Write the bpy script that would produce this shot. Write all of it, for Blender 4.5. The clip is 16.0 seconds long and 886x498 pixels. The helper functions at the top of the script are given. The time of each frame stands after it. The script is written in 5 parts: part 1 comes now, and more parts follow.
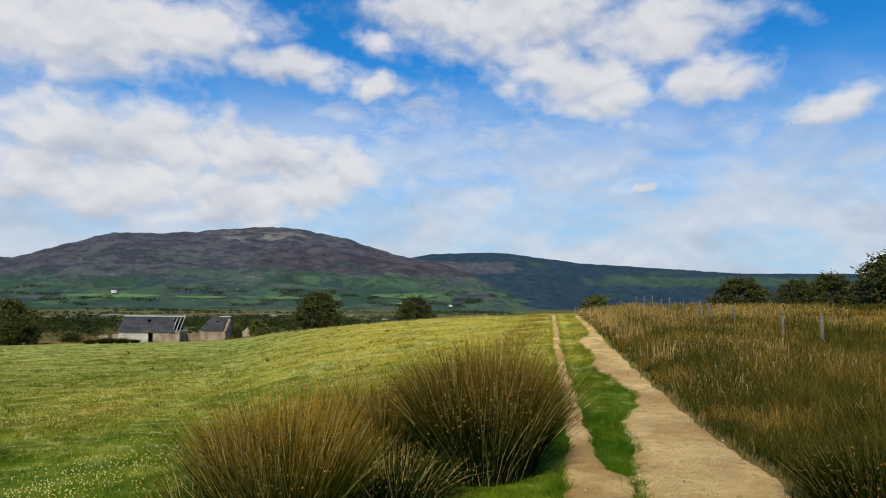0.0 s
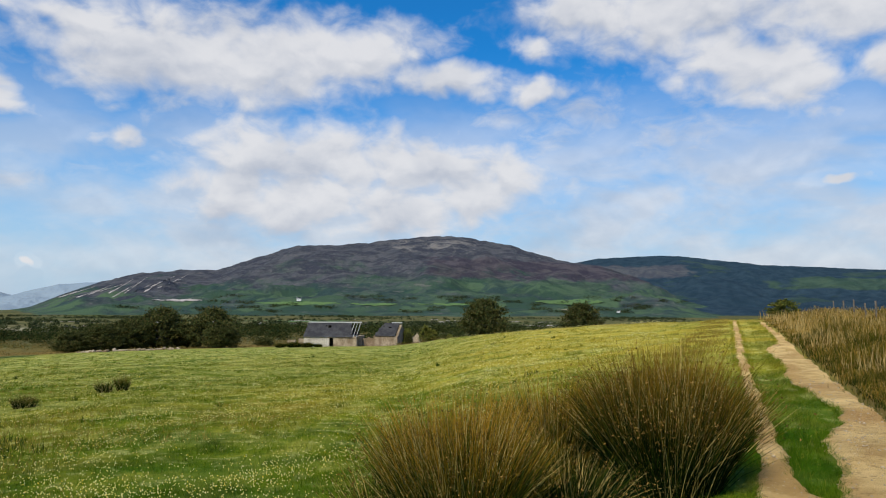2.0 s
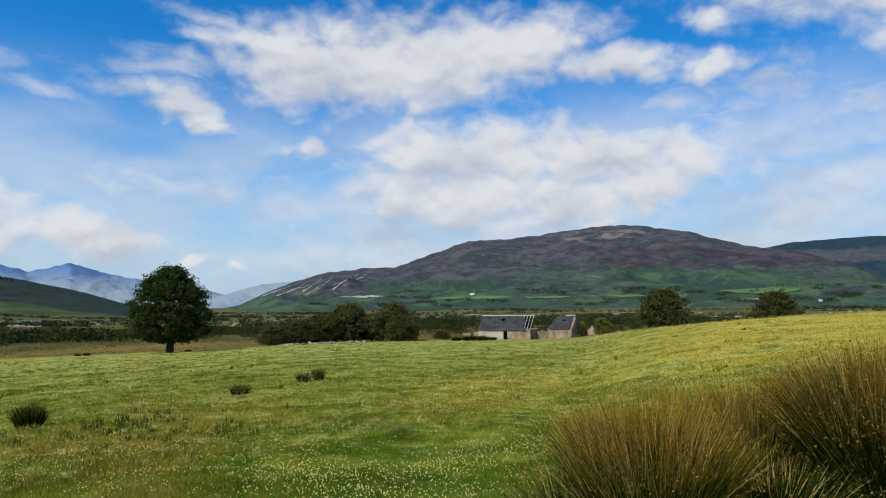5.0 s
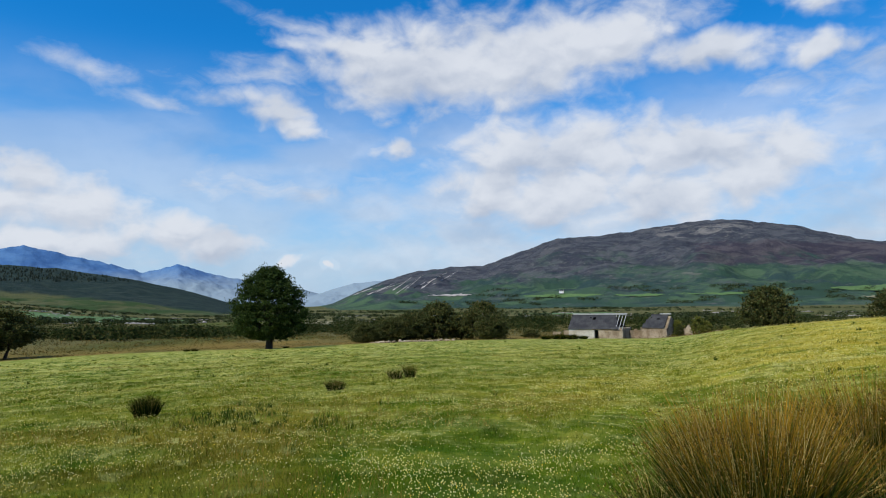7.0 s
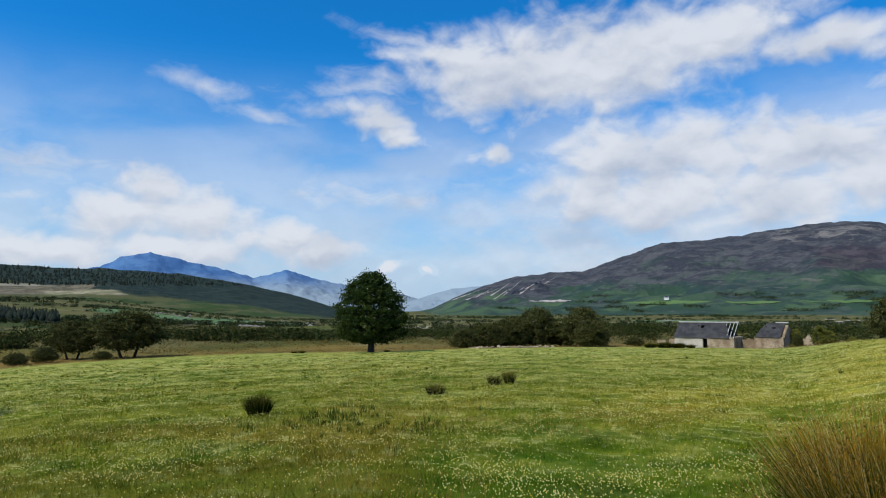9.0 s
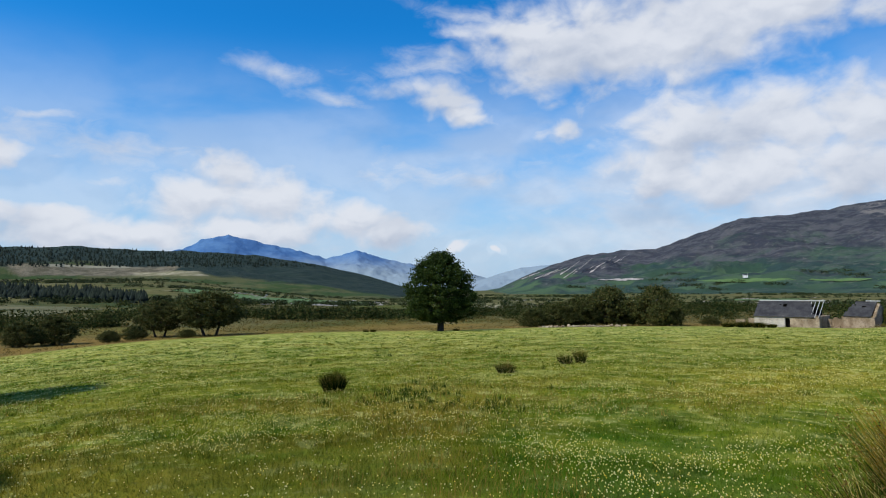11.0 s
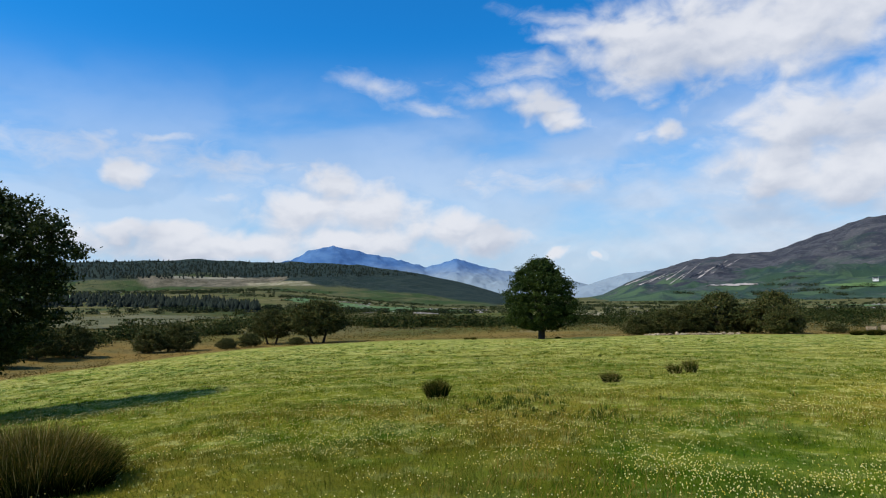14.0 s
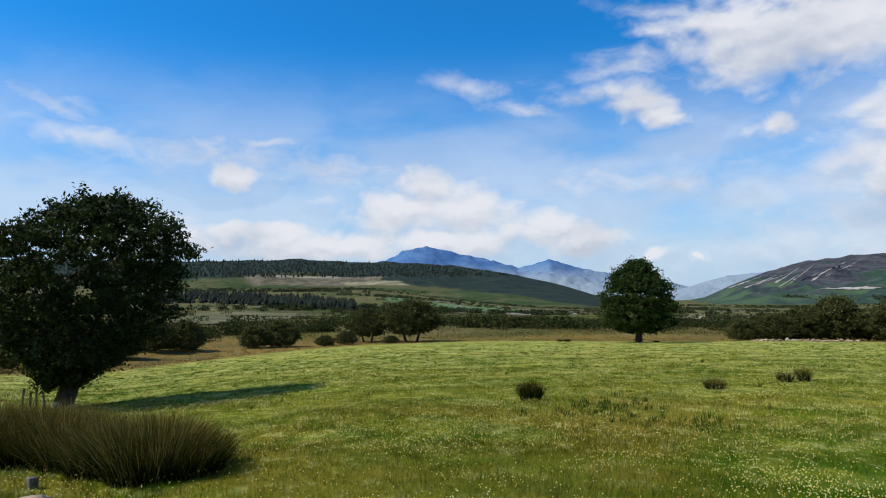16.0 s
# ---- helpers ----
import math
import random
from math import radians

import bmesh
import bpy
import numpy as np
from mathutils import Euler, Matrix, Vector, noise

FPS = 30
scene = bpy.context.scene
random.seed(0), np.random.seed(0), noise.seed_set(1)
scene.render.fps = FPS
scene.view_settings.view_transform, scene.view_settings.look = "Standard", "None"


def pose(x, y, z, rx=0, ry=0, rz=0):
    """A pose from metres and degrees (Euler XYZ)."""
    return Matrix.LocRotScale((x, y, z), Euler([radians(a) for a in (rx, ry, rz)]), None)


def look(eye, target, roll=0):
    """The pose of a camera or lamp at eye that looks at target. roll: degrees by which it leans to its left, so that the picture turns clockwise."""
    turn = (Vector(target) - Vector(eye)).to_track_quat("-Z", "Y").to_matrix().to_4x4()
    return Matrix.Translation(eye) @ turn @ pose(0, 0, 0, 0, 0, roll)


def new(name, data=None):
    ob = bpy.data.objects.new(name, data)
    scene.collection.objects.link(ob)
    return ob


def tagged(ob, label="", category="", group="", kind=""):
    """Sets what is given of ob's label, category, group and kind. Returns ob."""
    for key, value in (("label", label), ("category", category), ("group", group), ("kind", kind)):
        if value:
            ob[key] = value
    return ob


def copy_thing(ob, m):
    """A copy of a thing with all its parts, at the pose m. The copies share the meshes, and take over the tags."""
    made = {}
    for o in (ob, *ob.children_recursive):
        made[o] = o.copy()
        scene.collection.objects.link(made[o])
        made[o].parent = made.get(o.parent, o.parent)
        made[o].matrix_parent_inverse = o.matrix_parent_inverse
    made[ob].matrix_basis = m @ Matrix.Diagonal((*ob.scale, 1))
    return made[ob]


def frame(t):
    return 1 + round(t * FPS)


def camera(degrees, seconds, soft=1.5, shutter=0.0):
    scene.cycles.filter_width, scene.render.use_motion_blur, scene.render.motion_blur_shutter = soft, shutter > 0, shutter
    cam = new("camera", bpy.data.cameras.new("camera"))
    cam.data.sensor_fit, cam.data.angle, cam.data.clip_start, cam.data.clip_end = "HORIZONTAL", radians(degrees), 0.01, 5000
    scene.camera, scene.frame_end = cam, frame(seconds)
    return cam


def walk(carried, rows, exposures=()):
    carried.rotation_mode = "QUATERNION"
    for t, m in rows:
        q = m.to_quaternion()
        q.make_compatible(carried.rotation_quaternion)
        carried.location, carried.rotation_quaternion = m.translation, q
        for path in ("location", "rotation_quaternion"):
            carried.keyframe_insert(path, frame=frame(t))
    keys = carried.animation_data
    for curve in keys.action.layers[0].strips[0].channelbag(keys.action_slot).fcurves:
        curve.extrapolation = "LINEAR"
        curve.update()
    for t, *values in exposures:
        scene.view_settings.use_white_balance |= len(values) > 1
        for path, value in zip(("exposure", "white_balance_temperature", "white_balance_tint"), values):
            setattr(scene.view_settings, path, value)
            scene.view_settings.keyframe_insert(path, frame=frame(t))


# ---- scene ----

# ---------------------------------------------------------------- camera and its walk
EYE = 1.65
cam = camera(68.18, 16.0, soft=1.1)
# seconds, yaw, pitch, roll
ROWS = [
    (0.0, 0.20, 4.60, -0.61),
    (0.5, 3.66, 4.12, -0.25),
    (1.0, 7.74, 4.40, -0.57),
    (1.5, 10.92, 4.98, -0.68),
    (2.0, 14.48, 5.03, -0.32),
    (2.5, 17.34, 5.12, -0.07),
    (3.0, 19.22, 5.14, 0.21),
    (3.5, 21.36, 5.14, 0.62),
    (4.0, 24.29, 4.86, 0.86),
    (6.5, 35.29, 4.36, 0.57),
    (7.0, 37.11, 4.44, 0.81),
    (7.5, 38.82, 4.71, 0.61),
    (8.0, 40.68, 4.59, 0.81),
    (8.5, 42.92, 4.89, 0.28),
    (9.0, 45.66, 5.01, 0.35),
    (11.5, 52.68, 3.45, 0.80),
    (12.0, 54.02, 4.31, 0.96),
    (12.5, 55.56, 4.42, 1.01),
    (13.0, 57.52, 4.25, 1.13),
    (13.5, 58.97, 4.27, 1.34),
    (14.0, 60.32, 4.05, 1.11),
    (14.5, 62.11, 4.06, 0.87),
    (15.0, 63.54, 3.88, 0.58),
    (15.5, 66.29, 4.25, 0.60),
    (16.0, 68.38, 4.20, 0.48),
]
ARM = 0.19
EXPOSURES = [(0.0, -0.12, 6450, 10), (4.2, -0.12, 6450, 10), (6.3, -0.13, 6080, 9), (12.0, -0.08, 6120, 10), (16.0, -0.03, 6280, 11)]
walk(cam, [(t, pose(-ARM * math.sin(radians(yaw)), ARM * (math.cos(radians(yaw)) - 1), EYE, 90 + pitch, roll, yaw))
           for t, yaw, pitch, roll in ROWS], exposures=EXPOSURES)

# ---------------------------------------------------------------- world and sun
SUN_AZ, SUN_EL = 170.0, 49.0      # bearing to the left of +y, height
SKY = 0.10
CLOUD = 8.9


def bearing(az, d, z=0.0):
    """The place d metres away on the bearing az (degrees to the left of +y)."""
    a = radians(az)
    return Vector((-d * math.sin(a), d * math.cos(a), z))


class Nodes:
    """Short hand for building a node tree."""

    def __init__(self, tree):
        self.tree = tree
        tree.nodes.clear()

    def add(self, kind, **values):
        node = self.tree.nodes.new(kind)
        for key, value in values.items():
            setattr(node, key, value)
        return node

    def link(self, a, b):
        self.tree.links.new(a, b)

    def put(self, socket, value):
        if isinstance(value, bpy.types.NodeSocket):
            self.link(value, socket)
        elif value is not None:
            socket.default_value = value

    def math(self, op, a, b=None, c=None, clamp=False):
        n = self.add("ShaderNodeMath", operation=op, use_clamp=clamp)
        for s, v in zip(n.inputs, (a, b, c)):
            self.put(s, v)
        return n.outputs[0]

    def vec(self, op, a, b=None, out=0):
        n = self.add("ShaderNodeVectorMath", operation=op)
        self.put(n.inputs[0], a)
        self.put(n.inputs[1], b)
        return n.outputs[out]

    def mix(self, fac, a, b, blend="MIX"):
        n = self.add("ShaderNodeMix", data_type="RGBA", blend_type=blend)
        self.put(n.inputs[0], fac)
        self.put(n.inputs[6], (*a, 1) if isinstance(a, tuple) else a)
        self.put(n.inputs[7], (*b, 1) if isinstance(b, tuple) else b)
        return n.outputs[2]

    def noise(self, at, scale, detail=4.0, rough=0.55, distortion=0.0):
        n = self.add("ShaderNodeTexNoise")
        self.put(n.inputs["Vector"], at)
        n.inputs["Scale"].default_value, n.inputs["Detail"].default_value = scale, detail
        n.inputs["Roughness"].default_value, n.inputs["Distortion"].default_value = rough, distortion
        return n.outputs[0]

    def ramp(self, value, lo, hi, a=0.0, b=1.0):
        n = self.add("ShaderNodeMapRange", interpolation_type="SMOOTHSTEP")
        self.put(n.inputs[0], value)
        for s, v in zip(list(n.inputs)[1:5], (lo, hi, a, b)):
            s.default_value = v
        return n.outputs[0]


# clouds: bearing, height, half width, half height, tilt, all in degrees
CUMULUS = [
    (92.0, 4.9, 6.0, 1.2, 0), (80.0, 4.4, 8.0, 1.3, 0),
    (41.1, 19.8, 5.7, 2.7, 0), (34.3, 20.0, 9.0, 3.2, 0), (26.4, 21.2, 7.5, 2.6, 0), (21.4, 21.3, 4.1, 2.2, -10), (13.8, 19.4, 4.8, 1.2, 5), (5.9, 18.3, 2.2, 0.9, 0),
    (50.0, 15.1, 2.4, 1.0, 12), (-5.4, 23.9, 9.5, 2.6, 0), (-17.6, 22.2, 6.0, 2.8, 0), (-10.9, 19.2, 6.3, 2.7, 15), (-14.0, 17.2, 3.8, 1.7, 0), (-22.0, 18.0, 3.7, 1.6, 0),
    (6.4, 18.4, 2.3, 1.0, 0), (6.0, 21.9, 1.8, 0.9, 0), (-31.4, 15.0, 2.6, 1.1, -10), (-17.4, 9.9, 1.2, 0.4, 0), (2.2, 24.5, 4.6, 1.5, 0), (30.4, 12.9, 5.5, 2.4, -5),
    (24.0, 12.4, 8.6, 2.8, 0), (15.6, 11.9, 7.5, 2.7, 4), (9.2, 11.7, 4.0, 1.7, 10), (32.9, 9.6, 4.0, 2.2, 0), (26.5, 8.9, 7.3, 3.0, 0), (18.4, 8.3, 6.4, 2.4, 0),
    (11.8, 9.3, 4.6, 2.0, 0), (41.4, 13.1, 1.7, 0.8, 0), (70.2, 9.8, 2.8, 1.4, 0), (72.1, 7.4, 3.7, 1.9, 0), (66.2, 7.4, 4.2, 2.0, 0), (59.9, 5.9, 3.5, 1.5, 0),
    (56.2, 5.0, 3.7, 1.5, 0), (68.4, 4.8, 7.0, 1.5, 0), (86.6, 10.3, 1.8, 1.0, 0), (86.9, 5.4, 2.2, 1.0, 0), (81.9, 5.3, 3.0, 1.2, 0), (76.5, 4.5, 5.2, 1.3, 0),
    (50.5, 3.5, 1.0, 0.5, -30), (46.9, 2.9, 0.4, 0.3, 0), (43.8, 21.1, 5.3, 1.0, 6), (41.5, 18.7, 4.3, 2.0, 0), (36.3, 19.9, 6.8, 2.9, -8), (31.1, 19.6, 5.9, 2.6, -12),
    (26.1, 20.1, 4.4, 2.1, -14), (22.7, 20.4, 3.2, 1.1, 0), (51.0, 16.1, 2.6, 1.1, 15), (49.2, 14.3, 2.1, 0.7, 0), (86.9, 10.5, 1.8, 0.9, 0), (82.4, 5.0, 4.1, 1.4, 0),
    (86.0, 5.6, 1.3, 0.8, 0),
]
VEILS = [
    (22.0, 7.4, 15.0, 3.4, 0), (34.0, 6.5, 7.0, 2.4, 0),
    (50.5, 19.5, 3.7, 0.7, 0), (51.2, 17.0, 2.6, 0.9, 0), (47.1, 22.2, 4.4, 0.6, 12), (-6.5, 13.9, 6.9, 2.3, 0), (1.6, 16.1, 3.8, 1.9, 0), (8.8, 15.9, 3.4, 1.4, 0),
    (-30.7, 12.1, 2.6, 0.6, -12), (-24.1, 13.9, 2.5, 1.6, 0), (-16.1, 14.7, 2.6, 1.0, 0), (-28.4, 22.1, 1.6, 0.5, 20), (16.5, 22.5, 2.3, 0.9, 0), (-2.0, 7.6, 14.6, 2.7, 0),
    (-21.7, 5.0, 12.7, 2.1, 0), (52.4, 18.9, 4.5, 0.7, -6), (54.9, 17.0, 3.0, 0.6, 0), (65.7, 18.0, 2.7, 0.7, 8), (61.5, 16.1, 2.7, 0.6, 10), (42.1, 15.3, 1.2, 0.4, 0),
    (41.3, 12.9, 1.7, 0.8, 0), (77.9, 10.9, 7.3, 1.4, 0), (87.8, 12.7, 2.2, 0.7, 0), (83.7, 13.2, 2.7, 0.3, 5), (55.1, 9.6, 7.5, 1.5, 0), (78.7, 8.5, 2.5, 0.6, 0),
    (48.2, 9.0, 5.9, 1.3, 0), (99.0, 14.7, 2.7, 0.6, 14), (96.8, 12.5, 4.5, 0.8, 10), (83.8, 13.1, 3.2, 0.5, 0), (87.8, 11.8, 7.8, 1.3, 0), (77.2, 11.0, 5.8, 1.1, 0),
    (93.1, 5.9, 7.9, 2.2, 0), (5.2, 14.2, 3.4, 2.1, -20), (3.1, 10.6, 2.2, 2.5, 0), (71.6, 4.1, 20.0, 1.7, 0),
]


def build_world():
    world = bpy.data.worlds.new("sky")
    scene.world = world
    world.use_nodes = True
    n = Nodes(world.node_tree)
    out, back = n.add("ShaderNodeOutputWorld"), n.add("ShaderNodeBackground")
    n.link(back.outputs[0], out.inputs[0])
    sky = n.add("ShaderNodeTexSky", sky_type="NISHITA", sun_disc=False)
    sky.sun_elevation, sky.sun_rotation = radians(SUN_EL), radians(-SUN_AZ)
    sky.altitude, sky.air_density, sky.dust_density, sky.ozone_density = 150, 1.0, 0.6, 2.2
    way = n.add("ShaderNodeTexCoord").outputs["Generated"]
    xyz = n.add("ShaderNodeSeparateXYZ")
    n.link(way, xyz.inputs[0])
    az = n.math("MULTIPLY", n.math("ARCTAN2", n.math("MULTIPLY", xyz.outputs[0], -1.0), xyz.outputs[1]), 57.2958)
    el = n.math("MULTIPLY", n.math("ARCSINE", xyz.outputs[2]), 57.2958)
    q = n.add("ShaderNodeCombineXYZ")
    n.link(az, q.inputs[0])
    n.link(el, q.inputs[1])
    q = q.outputs[0]
    # a little bending so that no outline is a plain ellipse
    bend = n.add("ShaderNodeTexNoise")
    n.link(q, bend.inputs["Vector"])
    bend.inputs["Scale"].default_value, bend.inputs["Detail"].default_value = 0.34, 3.0
    off = n.vec("MULTIPLY", n.vec("SUBTRACT", bend.outputs["Color"], (0.5, 0.5, 0.5)), (3.4, 2.0, 0.0))
    p = n.vec("ADD", q, off)

    def carry(at, value):
        k = n.add("ShaderNodeVectorMath", operation="MULTIPLY_ADD")
        n.link(value, k.inputs[0])
        k.inputs[1].default_value = (0, 0, 1)
        n.link(at, k.inputs[2])
        return k.outputs[0]

    def pile(rows, at):
        best = None
        for a, e, w, h, tilt in rows:
            turn = n.add("ShaderNodeMapping", vector_type="TEXTURE")
            # the running sum rides along on the third axis, which the scale below flattens away
            n.link(at if best is None else carry(at, best), turn.inputs[0])
            turn.inputs[1].default_value, turn.inputs[2].default_value = (a, e, 0), (0, 0, radians(tilt))
            turn.inputs[3].default_value = (1.18 * w, 1.18 * h, 1e6)
            v = n.math("SUBTRACT", 1.0, n.vec("LENGTH", turn.outputs[0], out=1))
            best = v if best is None else n.math("SMOOTH_MAX", best, v, 0.15)
        return best

    stretched = n.vec("MULTIPLY", q, (1.0, 1.5, 1.0))

    def heaped(shift):
        rough = n.noise(n.vec("ADD", stretched, (0.0, 1.5 * shift, 0.0)), 0.30, 7.0, 0.52, 0.3)
        return n.math("ADD", pile(CUMULUS, n.vec("ADD", p, (0.0, shift, 0.0))), n.math("MULTIPLY", n.math("SUBTRACT", rough, 0.5), 1.7))

    heap = heaped(0.0)
    thick = n.ramp(heap, -0.50, 0.62, 0.0, 0.96)
    lit = n.ramp(n.math("SUBTRACT", heap, heaped(0.8)), -0.55, 0.40)
    wisp = n.noise(n.vec("MULTIPLY", q, (1.0, 2.0, 1.0)), 0.34, 7.0, 0.60, 0.5)
    veil = n.math("ADD", pile(VEILS, p), n.math("MULTIPLY", n.math("SUBTRACT", wisp, 0.5), 2.8))
    thin = n.ramp(veil, -0.80, 1.9, 0.0, 0.80)
    # scattered cloud over the rest of the sky
    rest = n.math("MULTIPLY", n.ramp(n.noise(way, 3.2, 6.0, 0.6, 0.4), 0.52, 0.70),
                  n.math("MAXIMUM", n.ramp(el, 28.0, 40.0), n.ramp(n.math("ABSOLUTE", n.math("SUBTRACT", az, 35.0)), 78.0, 95.0)))
    # broken thin cloud low over the mountains
    low = n.math("MULTIPLY", n.ramp(n.noise(n.vec("MULTIPLY", q, (1.0, 2.2, 1.0)), 0.10, 5.0, 0.50, 0.3), 0.28, 0.60, 0.0, 0.74),
                 n.math("MULTIPLY", n.ramp(el, 21.0, 9.0), n.ramp(az, 60.0, 25.0, 0.52, 1.0)))
    thin = n.math("MAXIMUM", thin, low)
    cover = n.math("MAXIMUM", n.math("MAXIMUM", thick, thin), n.math("MULTIPLY", rest, 0.85))
    # whiter air towards the horizon
    haze = n.ramp(el, -3.0, 22.5, 0.97, 0.0)
    tone = n.ramp(n.noise(n.vec("ADD", stretched, (3.0, 1.2, 0.0)), 0.13, 4.0, 0.5, 0.2), 0.32, 0.56)
    tone = n.math("ADD", n.math("MULTIPLY", tone, 0.45), n.math("MULTIPLY", lit, 0.55))
    white = n.mix(tone, (0.59 * CLOUD, 0.635 * CLOUD, 0.73 * CLOUD), (0.93 * CLOUD, 0.93 * CLOUD, 0.95 * CLOUD))
    blue = n.mix(1.0, sky.outputs[0], (0.14, 1.03, 1.70), "MULTIPLY")
    blue = n.mix(haze, blue, (0.56 * CLOUD, 0.745 * CLOUD, 0.92 * CLOUD))
    n.link(n.mix(cover, blue, white), back.inputs[0])
    back.inputs[1].default_value = SKY


build_world()
sun = new("sun", bpy.data.lights.new("sun", "SUN"))
sun.data.energy, sun.data.angle, sun.data.color = 5.0, radians(0.53), (1.0, 0.90, 0.72)
sun.matrix_world = look(bearing(SUN_AZ, math.cos(radians(SUN_EL)) * 300, math.sin(radians(SUN_EL)) * 300), (0, 0, 0))


# ---------------------------------------------------------------- materials
def material(name, colour, rough=0.85, bump=None, spec=0.12, leafy=False, metal=0.0):
    """colour(n) gives a socket or a triple, bump(n) a height socket and its depth in metres."""
    m = bpy.data.materials.new(name)
    m.use_nodes = True
    n = Nodes(m.node_tree)
    out = n.add("ShaderNodeOutputMaterial")
    b = n.add("ShaderNodeBsdfPrincipled")
    c = colour(n)
    n.put(b.inputs["Base Color"], (*c, 1) if isinstance(c, tuple) else c)
    b.inputs["Roughness"].default_value, b.inputs["Metallic"].default_value = rough, metal
    b.inputs["Specular IOR Level"].default_value = spec
    if bump:
        height, depth = bump(n)
        k = n.add("ShaderNodeBump")
        k.inputs["Distance"].default_value = depth
        n.put(k.inputs["Height"], height)
        n.link(k.outputs[0], b.inputs["Normal"])
    surface = b.outputs[0]
    if leafy:
        t = n.add("ShaderNodeBsdfTranslucent")
        n.put(t.inputs[0], (*c, 1) if isinstance(c, tuple) else c)
        mixer = n.add("ShaderNodeMixShader")
        mixer.inputs[0].default_value = 0.22
        n.link(surface, mixer.inputs[1])
        n.link(t.outputs[0], mixer.inputs[2])
        surface = mixer.outputs[0]
    n.link(surface, out.inputs[0])
    return m


def where(n):
    return n.add("ShaderNodeNewGeometry").outputs["Position"]


def island(n):
    return n.add("ShaderNodeNewGeometry").outputs["Random Per Island"]


def flag(n, name):
    return n.add("ShaderNodeAttribute", attribute_name=name).outputs["Fac"]


def pasture_colour(n, flat):
    """Fresh green, olive, ripe yellow and rusty patches."""
    small = n.noise(flat, 0.9, 5.0, 0.65)
    mid = n.noise(flat, 0.28, 5.0, 0.62)
    big = n.noise(flat, 0.06, 4.0, 0.6)
    grass = n.mix(n.ramp(mid, 0.38, 0.60), (0.066, 0.138, 0.006), (0.225, 0.258, 0.016))
    grass = n.mix(n.ramp(big, 0.46, 0.60, 0.0, 0.6), grass, (0.310, 0.270, 0.030))
    grass = n.mix(n.ramp(n.noise(flat, 0.17, 4.0, 0.6), 0.56, 0.66, 0.0, 0.65), grass, (0.33, 0.185, 0.030))
    grass = n.mix(n.ramp(small, 0.34, 0.52), n.mix(0.84, grass, (0.020, 0.056, 0.003)), grass)
    grass = n.mix(n.ramp(small, 0.53, 0.66, 0.0, 0.8), grass, (0.46, 0.42, 0.060))
    # pale drifts where the clover is thick in flower
    drift = n.noise(n.vec("MULTIPLY", flat, (1.0, 1.5, 0.0)), 0.42, 6.0, 0.68, 0.6)
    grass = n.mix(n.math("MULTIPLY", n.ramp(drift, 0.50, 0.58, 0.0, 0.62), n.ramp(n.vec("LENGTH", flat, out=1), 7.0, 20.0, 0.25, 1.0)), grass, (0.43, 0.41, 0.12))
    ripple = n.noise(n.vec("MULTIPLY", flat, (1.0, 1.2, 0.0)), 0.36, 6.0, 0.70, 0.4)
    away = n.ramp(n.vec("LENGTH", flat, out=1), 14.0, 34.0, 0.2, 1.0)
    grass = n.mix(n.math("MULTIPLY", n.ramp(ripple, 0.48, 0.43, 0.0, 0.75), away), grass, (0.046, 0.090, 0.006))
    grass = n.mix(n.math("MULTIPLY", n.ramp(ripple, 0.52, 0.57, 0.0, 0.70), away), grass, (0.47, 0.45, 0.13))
    # rusty drifts of sorrel and bent grass near the rush bed
    sep = n.add("ShaderNodeSeparateXYZ")
    n.link(flat, sep.inputs[0])
    rust = n.math("MULTIPLY", n.ramp(n.noise(flat, 0.24, 5.0, 0.66, 0.4), 0.44, 0.58), n.math("MULTIPLY", n.ramp(sep.outputs[0], -5.0, -8.0), n.ramp(n.vec("LENGTH", flat, out=1), 22.0, 12.0)))
    grass = n.mix(n.math("MULTIPLY", rust, 0.62), grass, (0.30, 0.165, 0.028))
    # knots of flower heads and dark tussocky spots, about half a metre across
    knots = n.noise(flat, 2.3, 4.0, 0.62, 0.3)
    reach = n.ramp(n.vec("LENGTH", flat, out=1), 6.0, 13.0, 0.35, 1.0)
    grass = n.mix(n.math("MULTIPLY", n.ramp(knots, 0.46, 0.38, 0.0, 0.60), reach), grass, (0.030, 0.066, 0.004))
    grass = n.mix(n.math("MULTIPLY", n.ramp(knots, 0.55, 0.62, 0.0, 0.75), reach), grass, (0.58, 0.55, 0.19))
    z = n.add("ShaderNodeSeparateXYZ")
    n.link(where(n), z.inputs[0])
    dry = n.math("MULTIPLY", n.ramp(z.outputs[2], -2.2, 0.1), n.ramp(n.noise(flat, 0.35, 5.0, 0.65), 0.36, 0.60, 0.10, 0.75))
    grass = n.mix(n.math("MULTIPLY", dry, n.ramp(n.vec("LENGTH", flat, out=1), 9.0, 22.0)), grass, (0.47, 0.36, 0.040))
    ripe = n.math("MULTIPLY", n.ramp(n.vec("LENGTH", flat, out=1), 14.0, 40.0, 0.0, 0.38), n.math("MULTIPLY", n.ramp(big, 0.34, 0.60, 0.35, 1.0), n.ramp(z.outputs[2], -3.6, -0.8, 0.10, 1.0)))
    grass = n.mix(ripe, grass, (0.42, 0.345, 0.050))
    # nearer grass greener and darker, the shade between its blades put into the colour
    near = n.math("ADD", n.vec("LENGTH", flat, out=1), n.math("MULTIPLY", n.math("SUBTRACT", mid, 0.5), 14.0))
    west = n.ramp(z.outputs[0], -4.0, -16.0)
